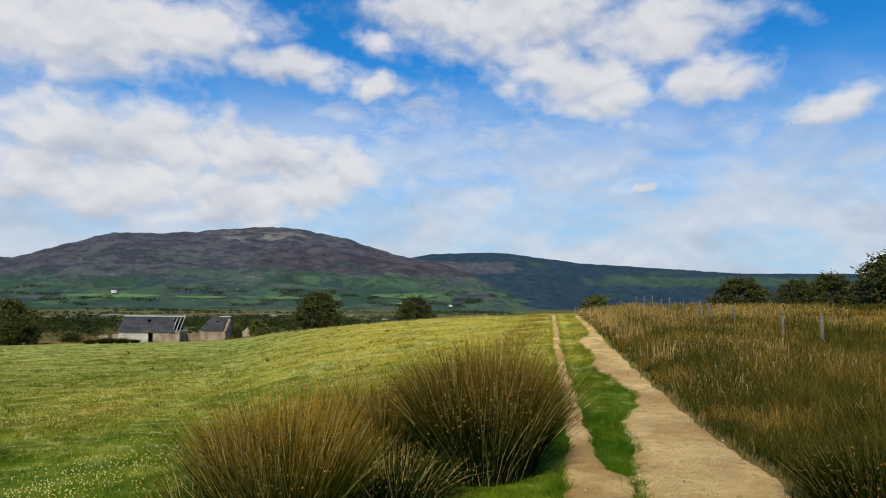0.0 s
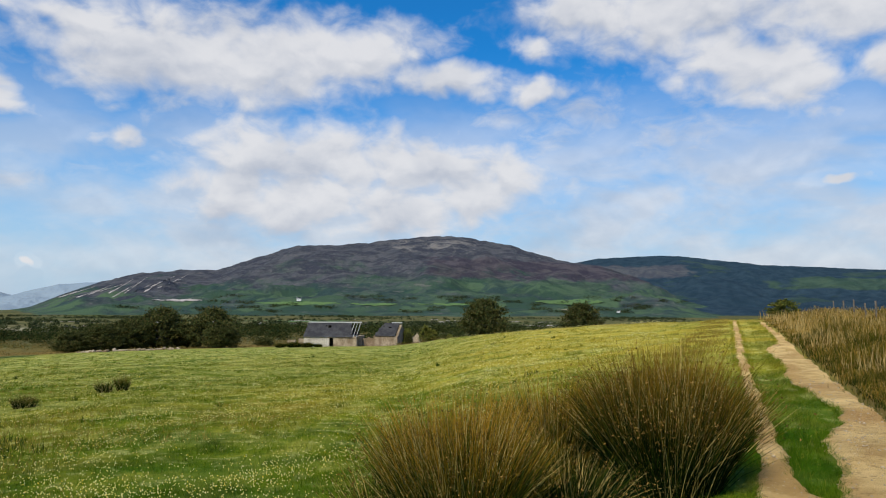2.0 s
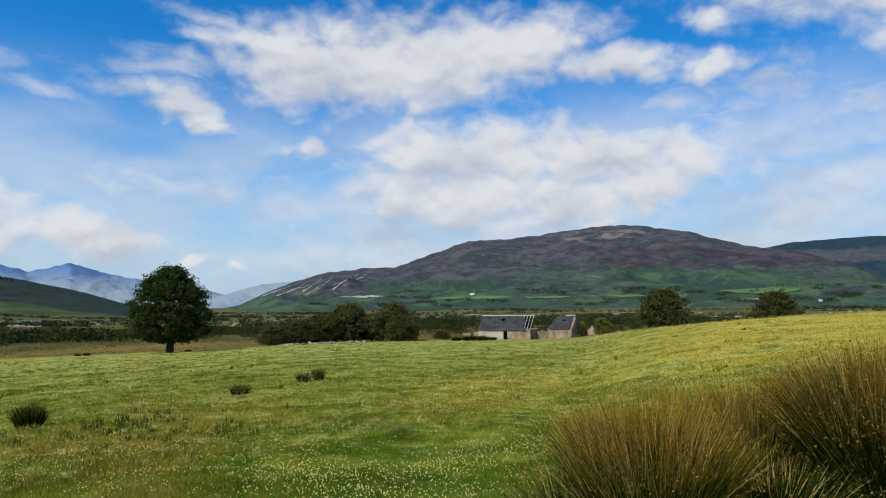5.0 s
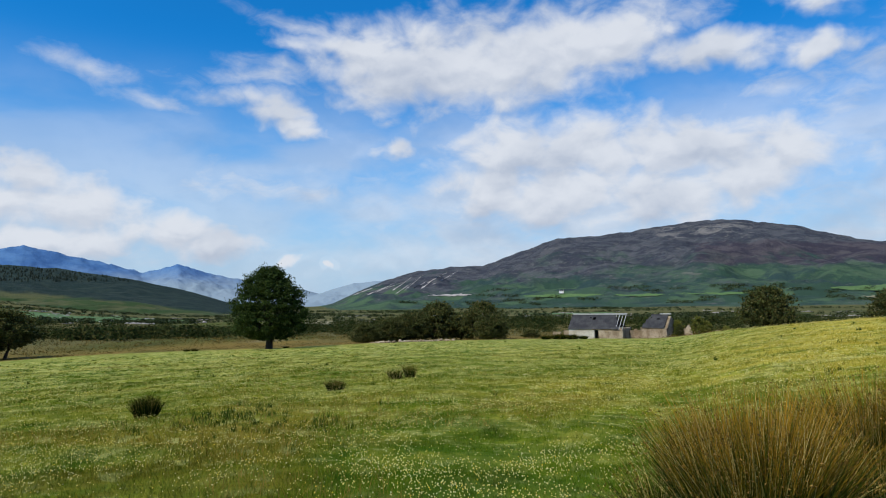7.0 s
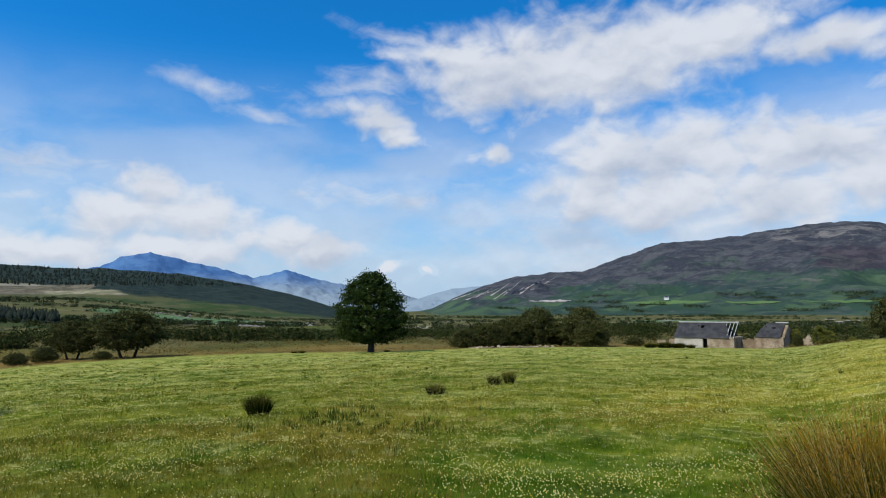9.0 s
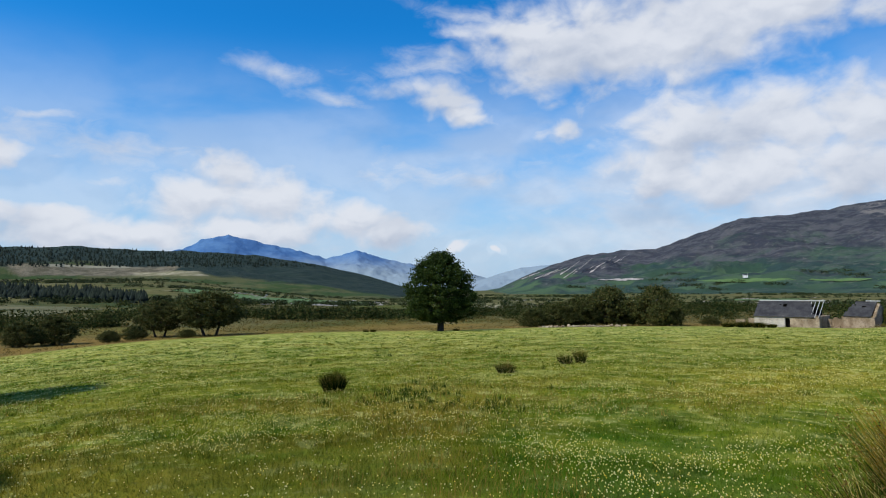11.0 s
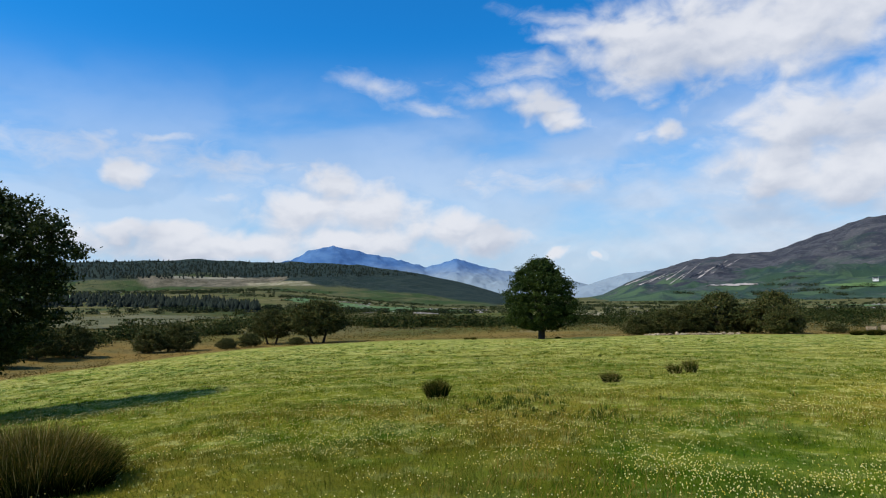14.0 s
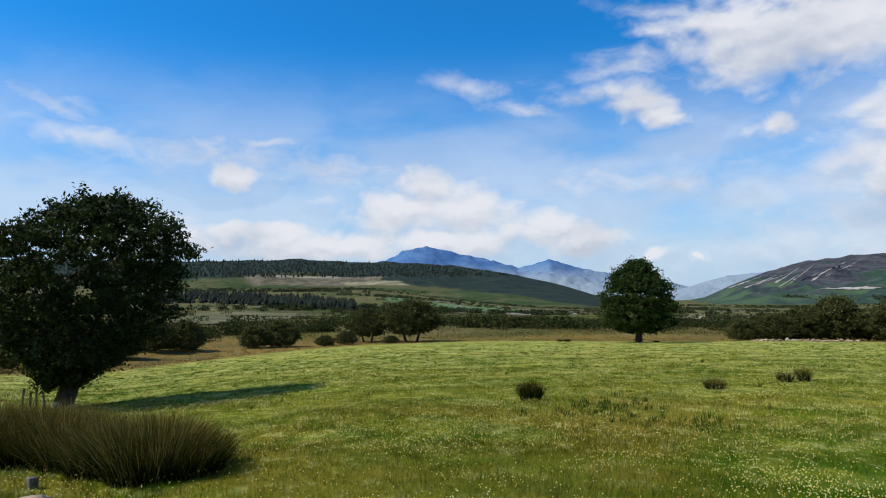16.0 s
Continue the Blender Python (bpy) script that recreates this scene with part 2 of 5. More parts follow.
    near_dark = n.math("MAXIMUM", n.ramp(near, 24.0, 6.0, 0.0, 0.55), n.math("MULTIPLY", west, n.ramp(near, 75.0, 8.0, 0.12, 0.50)))
    return n.mix(near_dark, grass, (0.034, 0.090, 0.002))


def turf_colour(n):
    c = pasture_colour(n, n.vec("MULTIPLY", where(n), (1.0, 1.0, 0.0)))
    r = island(n)
    c = n.mix(n.ramp(r, 0.45, 0.0, 0.0, 0.65), c, (0.036, 0.088, 0.003))
    return n.mix(n.ramp(r, 0.86, 1.0, 0.0, 0.45), c, (0.34, 0.30, 0.04))


def rush_colour(low, mid, tip, dead, share=0.16, tall=1.0):
    """Stems near black at the base, where self-shade is put into the colour, then green and browning towards the tips,
    each lighter or darker; some are dead straw.
    """
    def colour(n):
        z = n.add("ShaderNodeSeparateXYZ")
        n.link(n.add("ShaderNodeTexCoord").outputs["Object"], z.inputs[0])
        r = island(n)
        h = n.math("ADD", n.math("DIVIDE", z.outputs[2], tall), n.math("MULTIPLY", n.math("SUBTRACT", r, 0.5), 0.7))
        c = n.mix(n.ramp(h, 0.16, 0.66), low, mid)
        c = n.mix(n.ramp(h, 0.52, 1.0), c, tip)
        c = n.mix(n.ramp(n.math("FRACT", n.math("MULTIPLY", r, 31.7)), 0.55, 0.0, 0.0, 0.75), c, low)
        other = n.math("FRACT", n.math("MULTIPLY", r, 17.3))
        return n.mix(n.ramp(other, 1.0 - share, 1.0 - 0.5 * share), c, dead)
    return colour


def tipped(low, mid, tip, straw):
    """Blades dark at the root, with the shade down in the verge painted in, and ripening towards the tip; some are
    straw all along.
    """
    def colour(n):
        r = island(n)
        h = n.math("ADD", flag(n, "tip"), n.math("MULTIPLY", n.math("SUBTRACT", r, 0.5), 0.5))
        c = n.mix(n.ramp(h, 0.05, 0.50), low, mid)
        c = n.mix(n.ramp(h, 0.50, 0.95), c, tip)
        c = n.mix(n.ramp(n.math("FRACT", n.math("MULTIPLY", r, 13.7)), 0.78, 0.92), c, straw)
        patch = n.ramp(n.noise(where(n), 0.55, 4.0, 0.6), 0.42, 0.62)
        return n.mix(n.math("MULTIPLY", patch, 0.70), c, n.mix(0.45, mid, low))
    return colour


def ground_colour(n):
    at = where(n)
    flat = n.vec("MULTIPLY", at, (1.0, 1.0, 0.0))
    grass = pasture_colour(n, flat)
    # clover heads too far off to be built
    spots = n.add("ShaderNodeTexVoronoi")
    n.link(flat, spots.inputs["Vector"])
    spots.inputs["Scale"].default_value = 3.4
    heads = n.math("MULTIPLY", n.ramp(spots.outputs["Distance"], 0.30, 0.16), n.math("MULTIPLY", n.ramp(n.noise(flat, 0.28, 3.0, 0.6), 0.44, 0.58, 0.0, 0.85), n.ramp(n.vec("LENGTH", flat, out=1), 12.0, 26.0)))
    grass = n.mix(heads, grass, (0.56, 0.52, 0.24))
    # rough land of the valley
    vb = n.noise(n.vec("MULTIPLY", flat, (0.5, 1.0, 0.0)), 0.012, 4.0, 0.6, 0.4)
    rough = n.mix(n.ramp(vb, 0.36, 0.50), (0.048, 0.062, 0.022), (0.115, 0.104, 0.040))
    rough = n.mix(n.ramp(n.noise(flat, 0.006, 3.0, 0.5), 0.56, 0.63), rough, (0.080, 0.092, 0.022))
    rough = n.mix(n.ramp(n.noise(flat, 0.05, 5.0, 0.7), 0.48, 0.62, 0.0, 0.7), rough, (0.040, 0.058, 0.020))
    rough = n.mix(n.ramp(n.noise(n.vec("MULTIPLY", flat, (0.4, 1.0, 0.0)), 0.03, 5.0, 0.7, 0.6), 0.60, 0.68, 0.0, 0.55), rough, (0.27, 0.235, 0.15))
    # rusty bracken and bent grass just past the pasture
    rusty = n.math("MULTIPLY", n.ramp(n.vec("LENGTH", flat, out=1), 215.0, 150.0), n.ramp(n.noise(flat, 0.045, 5.0, 0.65), 0.36, 0.56, 0.25, 0.9))
    rough = n.mix(rusty, rough, (0.200, 0.130, 0.034))
    return n.mix(flag(n, "pasture"), rough, grass)


def ground_bump(n):
    return n.noise(where(n), 3.0, 6.0, 0.7), 0.16


def speckle(base, other, scale=3.0, lo=0.35, hi=0.65):
    def colour(n):
        at = where(n)
        c = n.mix(n.ramp(n.noise(at, scale, 6.0, 0.62), lo, hi), base, other)
        return n.mix(n.ramp(n.noise(at, scale * 9, 3.0, 0.6), 0.3, 0.75, 0.0, 0.5), c, tuple(0.55 * v for v in base))
    return colour


def varied(*tones):
    """Each leaf or blade takes its own tone."""
    def colour(n):
        r = n.add("ShaderNodeValToRGB")
        r.color_ramp.interpolation = "LINEAR"
        stops = r.color_ramp.elements
        while len(stops) < len(tones):
            stops.new(0.5)
        for i, (s, t) in enumerate(zip(stops, tones)):
            s.position, s.color = i / (len(tones) - 1), (*t, 1)
        n.link(island(n), r.inputs[0])
        return n.mix(n.ramp(n.noise(where(n), 0.6, 3.0), 0.35, 0.65, 0.0, 0.35), r.outputs[0], tuple(0.6 * v for v in tones[0]))
    return colour


def moor_colour(n):
    """The mountain: farmland at the foot, bracken and grass, then heather and rock, all tinted bluish for haze."""
    at = where(n)
    z = n.add("ShaderNodeSeparateXYZ")
    n.link(at, z.inputs[0])
    wob = n.noise(at, 0.0046, 7.0, 0.66, 0.5)
    h = n.math("ADD", z.outputs[2], n.math("MULTIPLY", n.math("SUBTRACT", wob, 0.5), 560.0))
    streak = n.noise(n.vec("MULTIPLY", at, (1.0, 1.0, 2.6)), 0.011, 7.0, 0.68, 0.6)
    # greens and heath carry some blue haze in their base colours
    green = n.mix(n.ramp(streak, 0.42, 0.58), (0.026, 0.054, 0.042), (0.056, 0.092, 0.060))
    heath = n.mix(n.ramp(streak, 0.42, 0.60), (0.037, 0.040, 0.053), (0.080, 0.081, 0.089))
    # heather comes lower at the stony western end
    high = n.ramp(z.outputs[0], -1150.0, -1500.0, 0.0, -90.0)
    c = n.mix(n.ramp(n.math("SUBTRACT", h, high), 5.0, 150.0), green, heath)
    c = n.mix(n.ramp(n.noise(n.vec("MULTIPLY", at, (1.0, 1.0, 1.6)), 0.07, 5.0, 0.7, 0.6), 0.56, 0.68, 0.0, 0.40), c, (0.185, 0.172, 0.155))
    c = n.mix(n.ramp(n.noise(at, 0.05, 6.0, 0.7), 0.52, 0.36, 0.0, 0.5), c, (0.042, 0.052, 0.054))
    c = n.mix(n.ramp(n.noise(n.vec("MULTIPLY", at, (1.0, 1.0, 3.0)), 0.022, 5.0, 0.7, 1.0), 0.57, 0.70, 0.0, 0.5), c, (0.165, 0.150, 0.130))
    # a broad band of dark purple heather on the eastern flank and brighter green below it
    c = n.mix(n.math("MULTIPLY", tract(n, at, 16.0, -4.0, 95.0, 190.0, 40.0), 0.65), c, n.mix(n.ramp(streak, 0.42, 0.60), (0.040, 0.032, 0.044), (0.078, 0.062, 0.068)))
    c = n.mix(n.math("MULTIPLY", tract(n, at, 14.0, 0.0, 30.0, 88.0, 40.0), 0.6), c, n.mix(n.ramp(streak, 0.40, 0.60), (0.030, 0.062, 0.036), (0.064, 0.112, 0.054)))
    c = n.mix(n.math("MULTIPLY", tract(n, at, 19.0, 12.0, 225.0, 300.0, 20.0), n.ramp(streak, 0.48, 0.60, 0.0, 0.6)), c, (0.22, 0.20, 0.18))
    pocket = n.ramp(n.noise(at, 0.0075, 5.0, 0.6, 0.8), 0.54, 0.62)
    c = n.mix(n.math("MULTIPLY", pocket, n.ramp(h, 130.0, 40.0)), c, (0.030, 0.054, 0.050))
    fields = n.add("ShaderNodeTexVoronoi", feature="F1")
    n.link(n.vec("MULTIPLY", at, (1.0, 0.5, 1.0)), fields.inputs["Vector"])
    fields.inputs["Scale"].default_value = 0.010
    patch = n.mix(n.ramp(n.noise(fields.outputs["Position"], 0.05, 0.0), 0.42, 0.58),
                  (0.034, 0.064, 0.042), (0.066, 0.108, 0.058))
    return n.mix(n.math("MULTIPLY", n.ramp(h, 48.0, 8.0), n.ramp(n.noise(at, 0.006, 3.0, 0.6), 0.44, 0.52)), c, patch)


def forest_colour(n):
    at = where(n)
    streak = n.noise(at, 0.02, 7.0, 0.7)
    # conifers and open land are blued here, distance haze mixed into the colour
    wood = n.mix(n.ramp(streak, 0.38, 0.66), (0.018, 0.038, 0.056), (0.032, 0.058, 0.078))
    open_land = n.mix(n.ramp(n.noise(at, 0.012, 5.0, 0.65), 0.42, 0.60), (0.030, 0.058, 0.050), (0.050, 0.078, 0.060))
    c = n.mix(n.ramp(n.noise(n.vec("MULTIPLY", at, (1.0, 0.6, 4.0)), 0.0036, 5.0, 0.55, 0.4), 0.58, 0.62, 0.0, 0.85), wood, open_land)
    # open grassland farther along the ridge
    c = n.mix(n.math("MULTIPLY", tract(n, at, -13.0, -34.0, 70.0, 132.0, 22.0), 0.8), c, n.mix(n.ramp(streak, 0.40, 0.62), (0.036, 0.068, 0.046), (0.064, 0.104, 0.062)))
    # bare heather spur at the head of the forest
    spur = tract(n, at, 3.6, -6.0, 130.0, 205.0, 26.0)
    return n.mix(spur, c, n.mix(n.ramp(streak, 0.40, 0.62), (0.056, 0.062, 0.078), (0.088, 0.094, 0.098)))


def tract(n, at, az0, az1, low, high, soft):
    """A stretch of hillside between two bearings and two heights, with an uneven edge."""
    p = n.add("ShaderNodeSeparateXYZ")
    n.link(at, p.inputs[0])
    edge = n.math("SUBTRACT", n.noise(at, 0.009, 5.0, 0.6), 0.5)
    az = n.math("MULTIPLY", n.math("ARCTAN2", n.math("MULTIPLY", p.outputs[0], -1.0), p.outputs[1]), 57.2958)
    az = n.math("ABSOLUTE", n.math("ADD", az, n.math("SUBTRACT", n.math("MULTIPLY", edge, 6.0), (az0 + az1) / 2)))
    h = n.math("ADD", p.outputs[2], n.math("MULTIPLY", edge, 2.2 * soft))
    h = n.math("ABSOLUTE", n.math("SUBTRACT", h, (low + high) / 2))
    half, tall = abs(az0 - az1) / 2, (high - low) / 2
    return n.math("MULTIPLY", n.ramp(az, half + 0.3, half - 0.6), n.ramp(h, tall + 0.2 * soft, tall - 0.2 * soft))


def wood_hill_colour(n):
    """Forest on the upper slope; rough pasture, bracken and fields below it."""
    at = where(n)
    z = n.add("ShaderNodeSeparateXYZ")
    n.link(at, z.inputs[0])
    h = n.math("ADD", z.outputs[2], n.math("MULTIPLY", n.math("SUBTRACT", n.noise(at, 0.006, 5.0, 0.6), 0.5), 70.0))
    h = n.math("ADD", h, n.math("MULTIPLY", n.math("MAXIMUM", n.math("SUBTRACT", z.outputs[1], 330.0), 0.0), 0.19))
    wood = n.mix(n.ramp(n.noise(at, 0.03, 6.0, 0.7), 0.38, 0.66), (0.017, 0.029, 0.025), (0.034, 0.048, 0.038))
    grass = n.mix(n.ramp(n.noise(at, 0.010, 5.0, 0.65, 0.5), 0.42, 0.58), (0.036, 0.062, 0.020), (0.090, 0.094, 0.040))
    grass = n.mix(n.ramp(n.noise(n.vec("MULTIPLY", at, (1.0, 1.0, 3.0)), 0.02, 6.0, 0.7), 0.54, 0.66, 0.0, 0.8), grass, (0.030, 0.042, 0.018))
    c = n.mix(n.ramp(h, 40.0, 54.0), grass, wood)
    # clear-felled strip with pale stony edges
    fine = n.ramp(n.noise(at, 0.04, 6.0, 0.7), 0.38, 0.62)
    c = n.mix(tract(n, at, 85.5, 73.0, 29.0, 50.0, 12.0), c, n.mix(fine, (0.085, 0.078, 0.050), (0.175, 0.150, 0.105)))
    c = n.mix(tract(n, at, 83.0, 77.0, 46.5, 52.0, 5.0), c, (0.27, 0.25, 0.18))
    return n.mix(tract(n, at, 77.0, 71.5, 27.0, 35.0, 6.0), c, n.mix(fine, (0.17, 0.16, 0.09), (0.32, 0.28, 0.19)))


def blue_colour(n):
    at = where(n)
    # the blue is distance haze put into the rock's colour
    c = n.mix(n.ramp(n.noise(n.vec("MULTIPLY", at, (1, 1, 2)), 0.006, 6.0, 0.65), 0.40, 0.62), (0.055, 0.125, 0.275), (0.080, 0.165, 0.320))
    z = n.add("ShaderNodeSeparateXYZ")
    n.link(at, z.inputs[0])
    # paler towards the foot, where the painted haze thickens
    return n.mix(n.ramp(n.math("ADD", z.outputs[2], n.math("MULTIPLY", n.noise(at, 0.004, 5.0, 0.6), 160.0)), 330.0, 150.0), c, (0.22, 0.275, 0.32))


def earth_colour(n):
    """Sandy subsoil, browner and damper where it is trodden."""
    at = where(n)
    c = n.mix(n.ramp(n.noise(at, 1.2, 6.0, 0.65), 0.36, 0.64), (0.47, 0.290, 0.100), (0.74, 0.52, 0.215))
    c = n.mix(n.ramp(n.noise(at, 0.35, 4.0, 0.6), 0.46, 0.62, 0.0, 0.70), c, (0.40, 0.225, 0.078))
    c = n.mix(n.ramp(n.noise(at, 11.0, 4.0, 0.65), 0.55, 0.68, 0.0, 0.6), c, (0.25, 0.145, 0.055))
    return n.mix(n.ramp(n.noise(at, 27.0, 3.0, 0.6), 0.62, 0.72, 0.0, 0.6), c, (0.78, 0.62, 0.36))


M = {
    "ground": material("ground", ground_colour, 0.95, ground_bump, 0.03),
    "earth": material("earth", earth_colour, 0.95, lambda n: (n.noise(where(n), 11.0, 8.0, 0.75), 0.07), 0.1),
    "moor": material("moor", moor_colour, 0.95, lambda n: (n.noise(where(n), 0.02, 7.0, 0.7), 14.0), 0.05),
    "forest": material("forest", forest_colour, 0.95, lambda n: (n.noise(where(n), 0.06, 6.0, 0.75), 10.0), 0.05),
    "wood_hill": material("wooded_hill", wood_hill_colour, 0.95, lambda n: (n.noise(where(n), 0.05, 6.0, 0.7), 6.0), 0.05),
    "blue": material("blue_haze_rock", blue_colour, 0.95, lambda n: (n.noise(where(n), 0.005, 4.0, 0.55), 25.0), 0.05),
    "hay": material("hay_field", speckle((0.082, 0.145, 0.050), (0.112, 0.178, 0.064), 0.02), 0.95),
    "slope_grass": material("slope_grass", speckle((0.085, 0.088, 0.036), (0.165, 0.148, 0.070), 0.03), 0.95),
    "mown": material("mown_field", speckle((0.22, 0.20, 0.12), (0.31, 0.28, 0.17), 0.02), 0.95),
    "scree": material("scree", speckle((0.30, 0.27, 0.25), (0.46, 0.42, 0.39), 0.05), 0.95),
    "bark": material("bark", speckle((0.034, 0.028, 0.022), (0.080, 0.068, 0.056), 6.0), 0.95, lambda n: (n.noise(where(n), 18.0, 5.0), 0.03)),
    "stone": material("rubble_stone", speckle((0.23, 0.165, 0.105), (0.52, 0.42, 0.30), 0.55), 0.95, lambda n: (n.noise(where(n), 4.0, 5.0), 0.08)),
    "limewash": material("limewash", speckle((0.42, 0.37, 0.30), (0.62, 0.57, 0.49), 0.7), 0.95, lambda n: (n.noise(where(n), 4.0, 5.0), 0.08)),
    "slate": material("slate", speckle((0.032, 0.032, 0.036), (0.068, 0.066, 0.068), 0.9), 0.7, lambda n: (n.noise(where(n), 5.0, 4.0), 0.04)),
    "grey_wood": material("weathered_wood", speckle((0.10, 0.085, 0.066), (0.20, 0.17, 0.13), 9.0), 0.9, lambda n: (n.noise(where(n), 40.0, 4.0), 0.01)),
    "dark": material("dark_inside", lambda n: (0.012, 0.011, 0.010), 0.95),
    "white": material("whitewash", speckle((0.72, 0.71, 0.68), (0.82, 0.81, 0.79), 0.4), 0.9),
    "oak_leaf": material("oak_leaf", varied((0.016, 0.032, 0.005), (0.033, 0.058, 0.009), (0.066, 0.090, 0.016)), 0.6, leafy=True),
    "thorn_leaf": material("thorn_leaf", varied((0.013, 0.024, 0.004), (0.026, 0.042, 0.007), (0.060, 0.070, 0.016)), 0.6, leafy=True),
    "bush_leaf": material("bush_leaf", varied((0.030, 0.044, 0.010), (0.070, 0.082, 0.020), (0.140, 0.115, 0.036)), 0.7, leafy=True),
    "wood_leaf": material("wood_leaf", varied((0.018, 0.030, 0.010), (0.032, 0.046, 0.014), (0.055, 0.060, 0.020)), 0.8),
    "pebble": material("pebble", speckle((0.36, 0.26, 0.15), (0.58, 0.46, 0.30), 9.0), 0.9, spec=0.05),
    "seed_head": material("seed_head", varied((0.10, 0.060, 0.020), (0.24, 0.15, 0.040), (0.42, 0.29, 0.10), (0.52, 0.39, 0.17)), 0.85, spec=0.04, leafy=True),
    "hedge_leaf": material("hedge_leaf", varied((0.016, 0.030, 0.007), (0.034, 0.048, 0.011), (0.082, 0.072, 0.022)), 0.8, spec=0.05, leafy=True),
    "spruce": material("spruce", varied((0.006, 0.011, 0.008), (0.011, 0.018, 0.012), (0.018, 0.026, 0.017)), 0.85),
    "tussock": material("tussock_grass", varied((0.050, 0.052, 0.013), (0.135, 0.098, 0.022), (0.230, 0.150, 0.036)), 0.9),
    "pale": material("pale_ridge", speckle((0.44, 0.44, 0.43), (0.58, 0.57, 0.55), 1.5), 0.85),
    "rush_flower": material("rush_flower", varied((0.05, 0.029, 0.007), (0.15, 0.082, 0.018), (0.30, 0.175, 0.042)), 0.85),
    "ripe": material("ripe_stalk", varied((0.15, 0.14, 0.02), (0.27, 0.20, 0.035), (0.32, 0.19, 0.04)), 0.7, leafy=True),
    "straw": material("straw_stalk", varied((0.30, 0.20, 0.05), (0.48, 0.32, 0.10), (0.60, 0.44, 0.18)), 0.7, leafy=True),
    "gorse": material("gorse_leaf", varied((0.06, 0.09, 0.015), (0.14, 0.15, 0.025), (0.22, 0.19, 0.04)), 0.8, leafy=True),
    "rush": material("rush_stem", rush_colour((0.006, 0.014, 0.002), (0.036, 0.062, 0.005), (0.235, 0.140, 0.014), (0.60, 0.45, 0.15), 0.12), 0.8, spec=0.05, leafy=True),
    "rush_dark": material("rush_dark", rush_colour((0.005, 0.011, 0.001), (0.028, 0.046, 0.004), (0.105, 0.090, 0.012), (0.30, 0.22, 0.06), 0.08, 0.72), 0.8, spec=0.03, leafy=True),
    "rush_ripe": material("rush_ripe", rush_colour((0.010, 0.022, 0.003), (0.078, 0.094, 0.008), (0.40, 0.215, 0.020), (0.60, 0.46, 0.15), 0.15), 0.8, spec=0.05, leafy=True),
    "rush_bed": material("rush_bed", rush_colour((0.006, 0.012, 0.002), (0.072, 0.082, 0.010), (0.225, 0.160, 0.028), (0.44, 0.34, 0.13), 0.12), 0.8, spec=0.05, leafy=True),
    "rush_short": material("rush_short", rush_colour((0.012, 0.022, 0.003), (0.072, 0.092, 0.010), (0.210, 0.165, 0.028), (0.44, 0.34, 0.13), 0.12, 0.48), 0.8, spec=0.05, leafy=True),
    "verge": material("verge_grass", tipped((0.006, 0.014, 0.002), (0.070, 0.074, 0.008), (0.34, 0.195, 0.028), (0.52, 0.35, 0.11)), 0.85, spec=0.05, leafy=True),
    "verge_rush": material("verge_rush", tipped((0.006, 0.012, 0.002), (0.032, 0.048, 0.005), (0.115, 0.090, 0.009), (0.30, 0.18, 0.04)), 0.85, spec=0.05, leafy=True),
    "turf": material("turf_blade", turf_colour, 0.9, spec=0.03, leafy=True),
    "weed": material("weed_leaf", varied((0.026, 0.050, 0.004), (0.050, 0.084, 0.006), (0.085, 0.115, 0.010)), 0.8, leafy=True),
    "clover": material("clover_head", varied((0.70, 0.58, 0.13), (0.80, 0.70, 0.25), (0.84, 0.78, 0.42), (0.76, 0.54, 0.03)), 0.8, leafy=True),
}


# ---------------------------------------------------------------- building helpers
rng = np.random.default_rng(7)


def sheet(name, verts, faces, mat, smooth=False, segs=0):
    """A mesh from arrays: faces all with the same number of corners."""
    me = bpy.data.meshes.new(name)
    verts, faces = np.asarray(verts, np.float32), np.asarray(faces, np.int32)
    k = faces.shape[1]
    me.vertices.add(len(verts))
    me.vertices.foreach_set("co", verts.ravel())
    me.loops.add(faces.size)
    me.loops.foreach_set("vertex_index", faces.ravel())
    me.polygons.add(len(faces))
    me.polygons.foreach_set("loop_start", np.arange(0, faces.size, k, dtype=np.int32))
    me.polygons.foreach_set("loop_total", np.full(len(faces), k, np.int32))
    if smooth:
        me.polygons.foreach_set("use_smooth", np.ones(len(faces), bool))
    me.update(calc_edges=True)
    me.validate()
    me.materials.append(mat)
    if segs:
        at = me.attributes.new("tip", "FLOAT", "POINT")
        row = np.repeat(np.linspace(0, 1, segs + 1), 2)
        at.data.foreach_set("value", np.tile(row, len(verts) // len(row)).astype(np.float32))
    return me


def part(name, bm, mat, parent, label=""):
    """Links a bmesh as one mesh under a thing or a part."""
    me = bpy.data.meshes.new(name)
    bm.to_mesh(me)
    bm.free()
    me.materials.append(mat)
    ob = new(name, me)
    ob.parent = parent
    if label:
        tagged(ob, label)
    return ob


def child(name, me, parent, label=""):
    ob = new(name, me)
    ob.parent = parent
    if label:
        tagged(ob, label)
    return ob


def empty(name, m, label, category, group=""):
    ob = new(name)
    ob.matrix_world = m
    return tagged(ob, label, category, group)


def box(bm, lo, hi, jitter=0.0, bevel=0.0):
    r = bmesh.ops.create_cube(bm, size=1.0)
    for v in r["verts"]:
        v.co = Vector([(a + b) / 2 + c * (b - a) + random.uniform(-jitter, jitter) for a, b, c in zip(lo, hi, v.co)])
    if bevel:
        edges = list({e for v in r["verts"] for e in v.link_edges})
        bmesh.ops.bevel(bm, geom=edges, offset=bevel, segments=1, affect="EDGES")


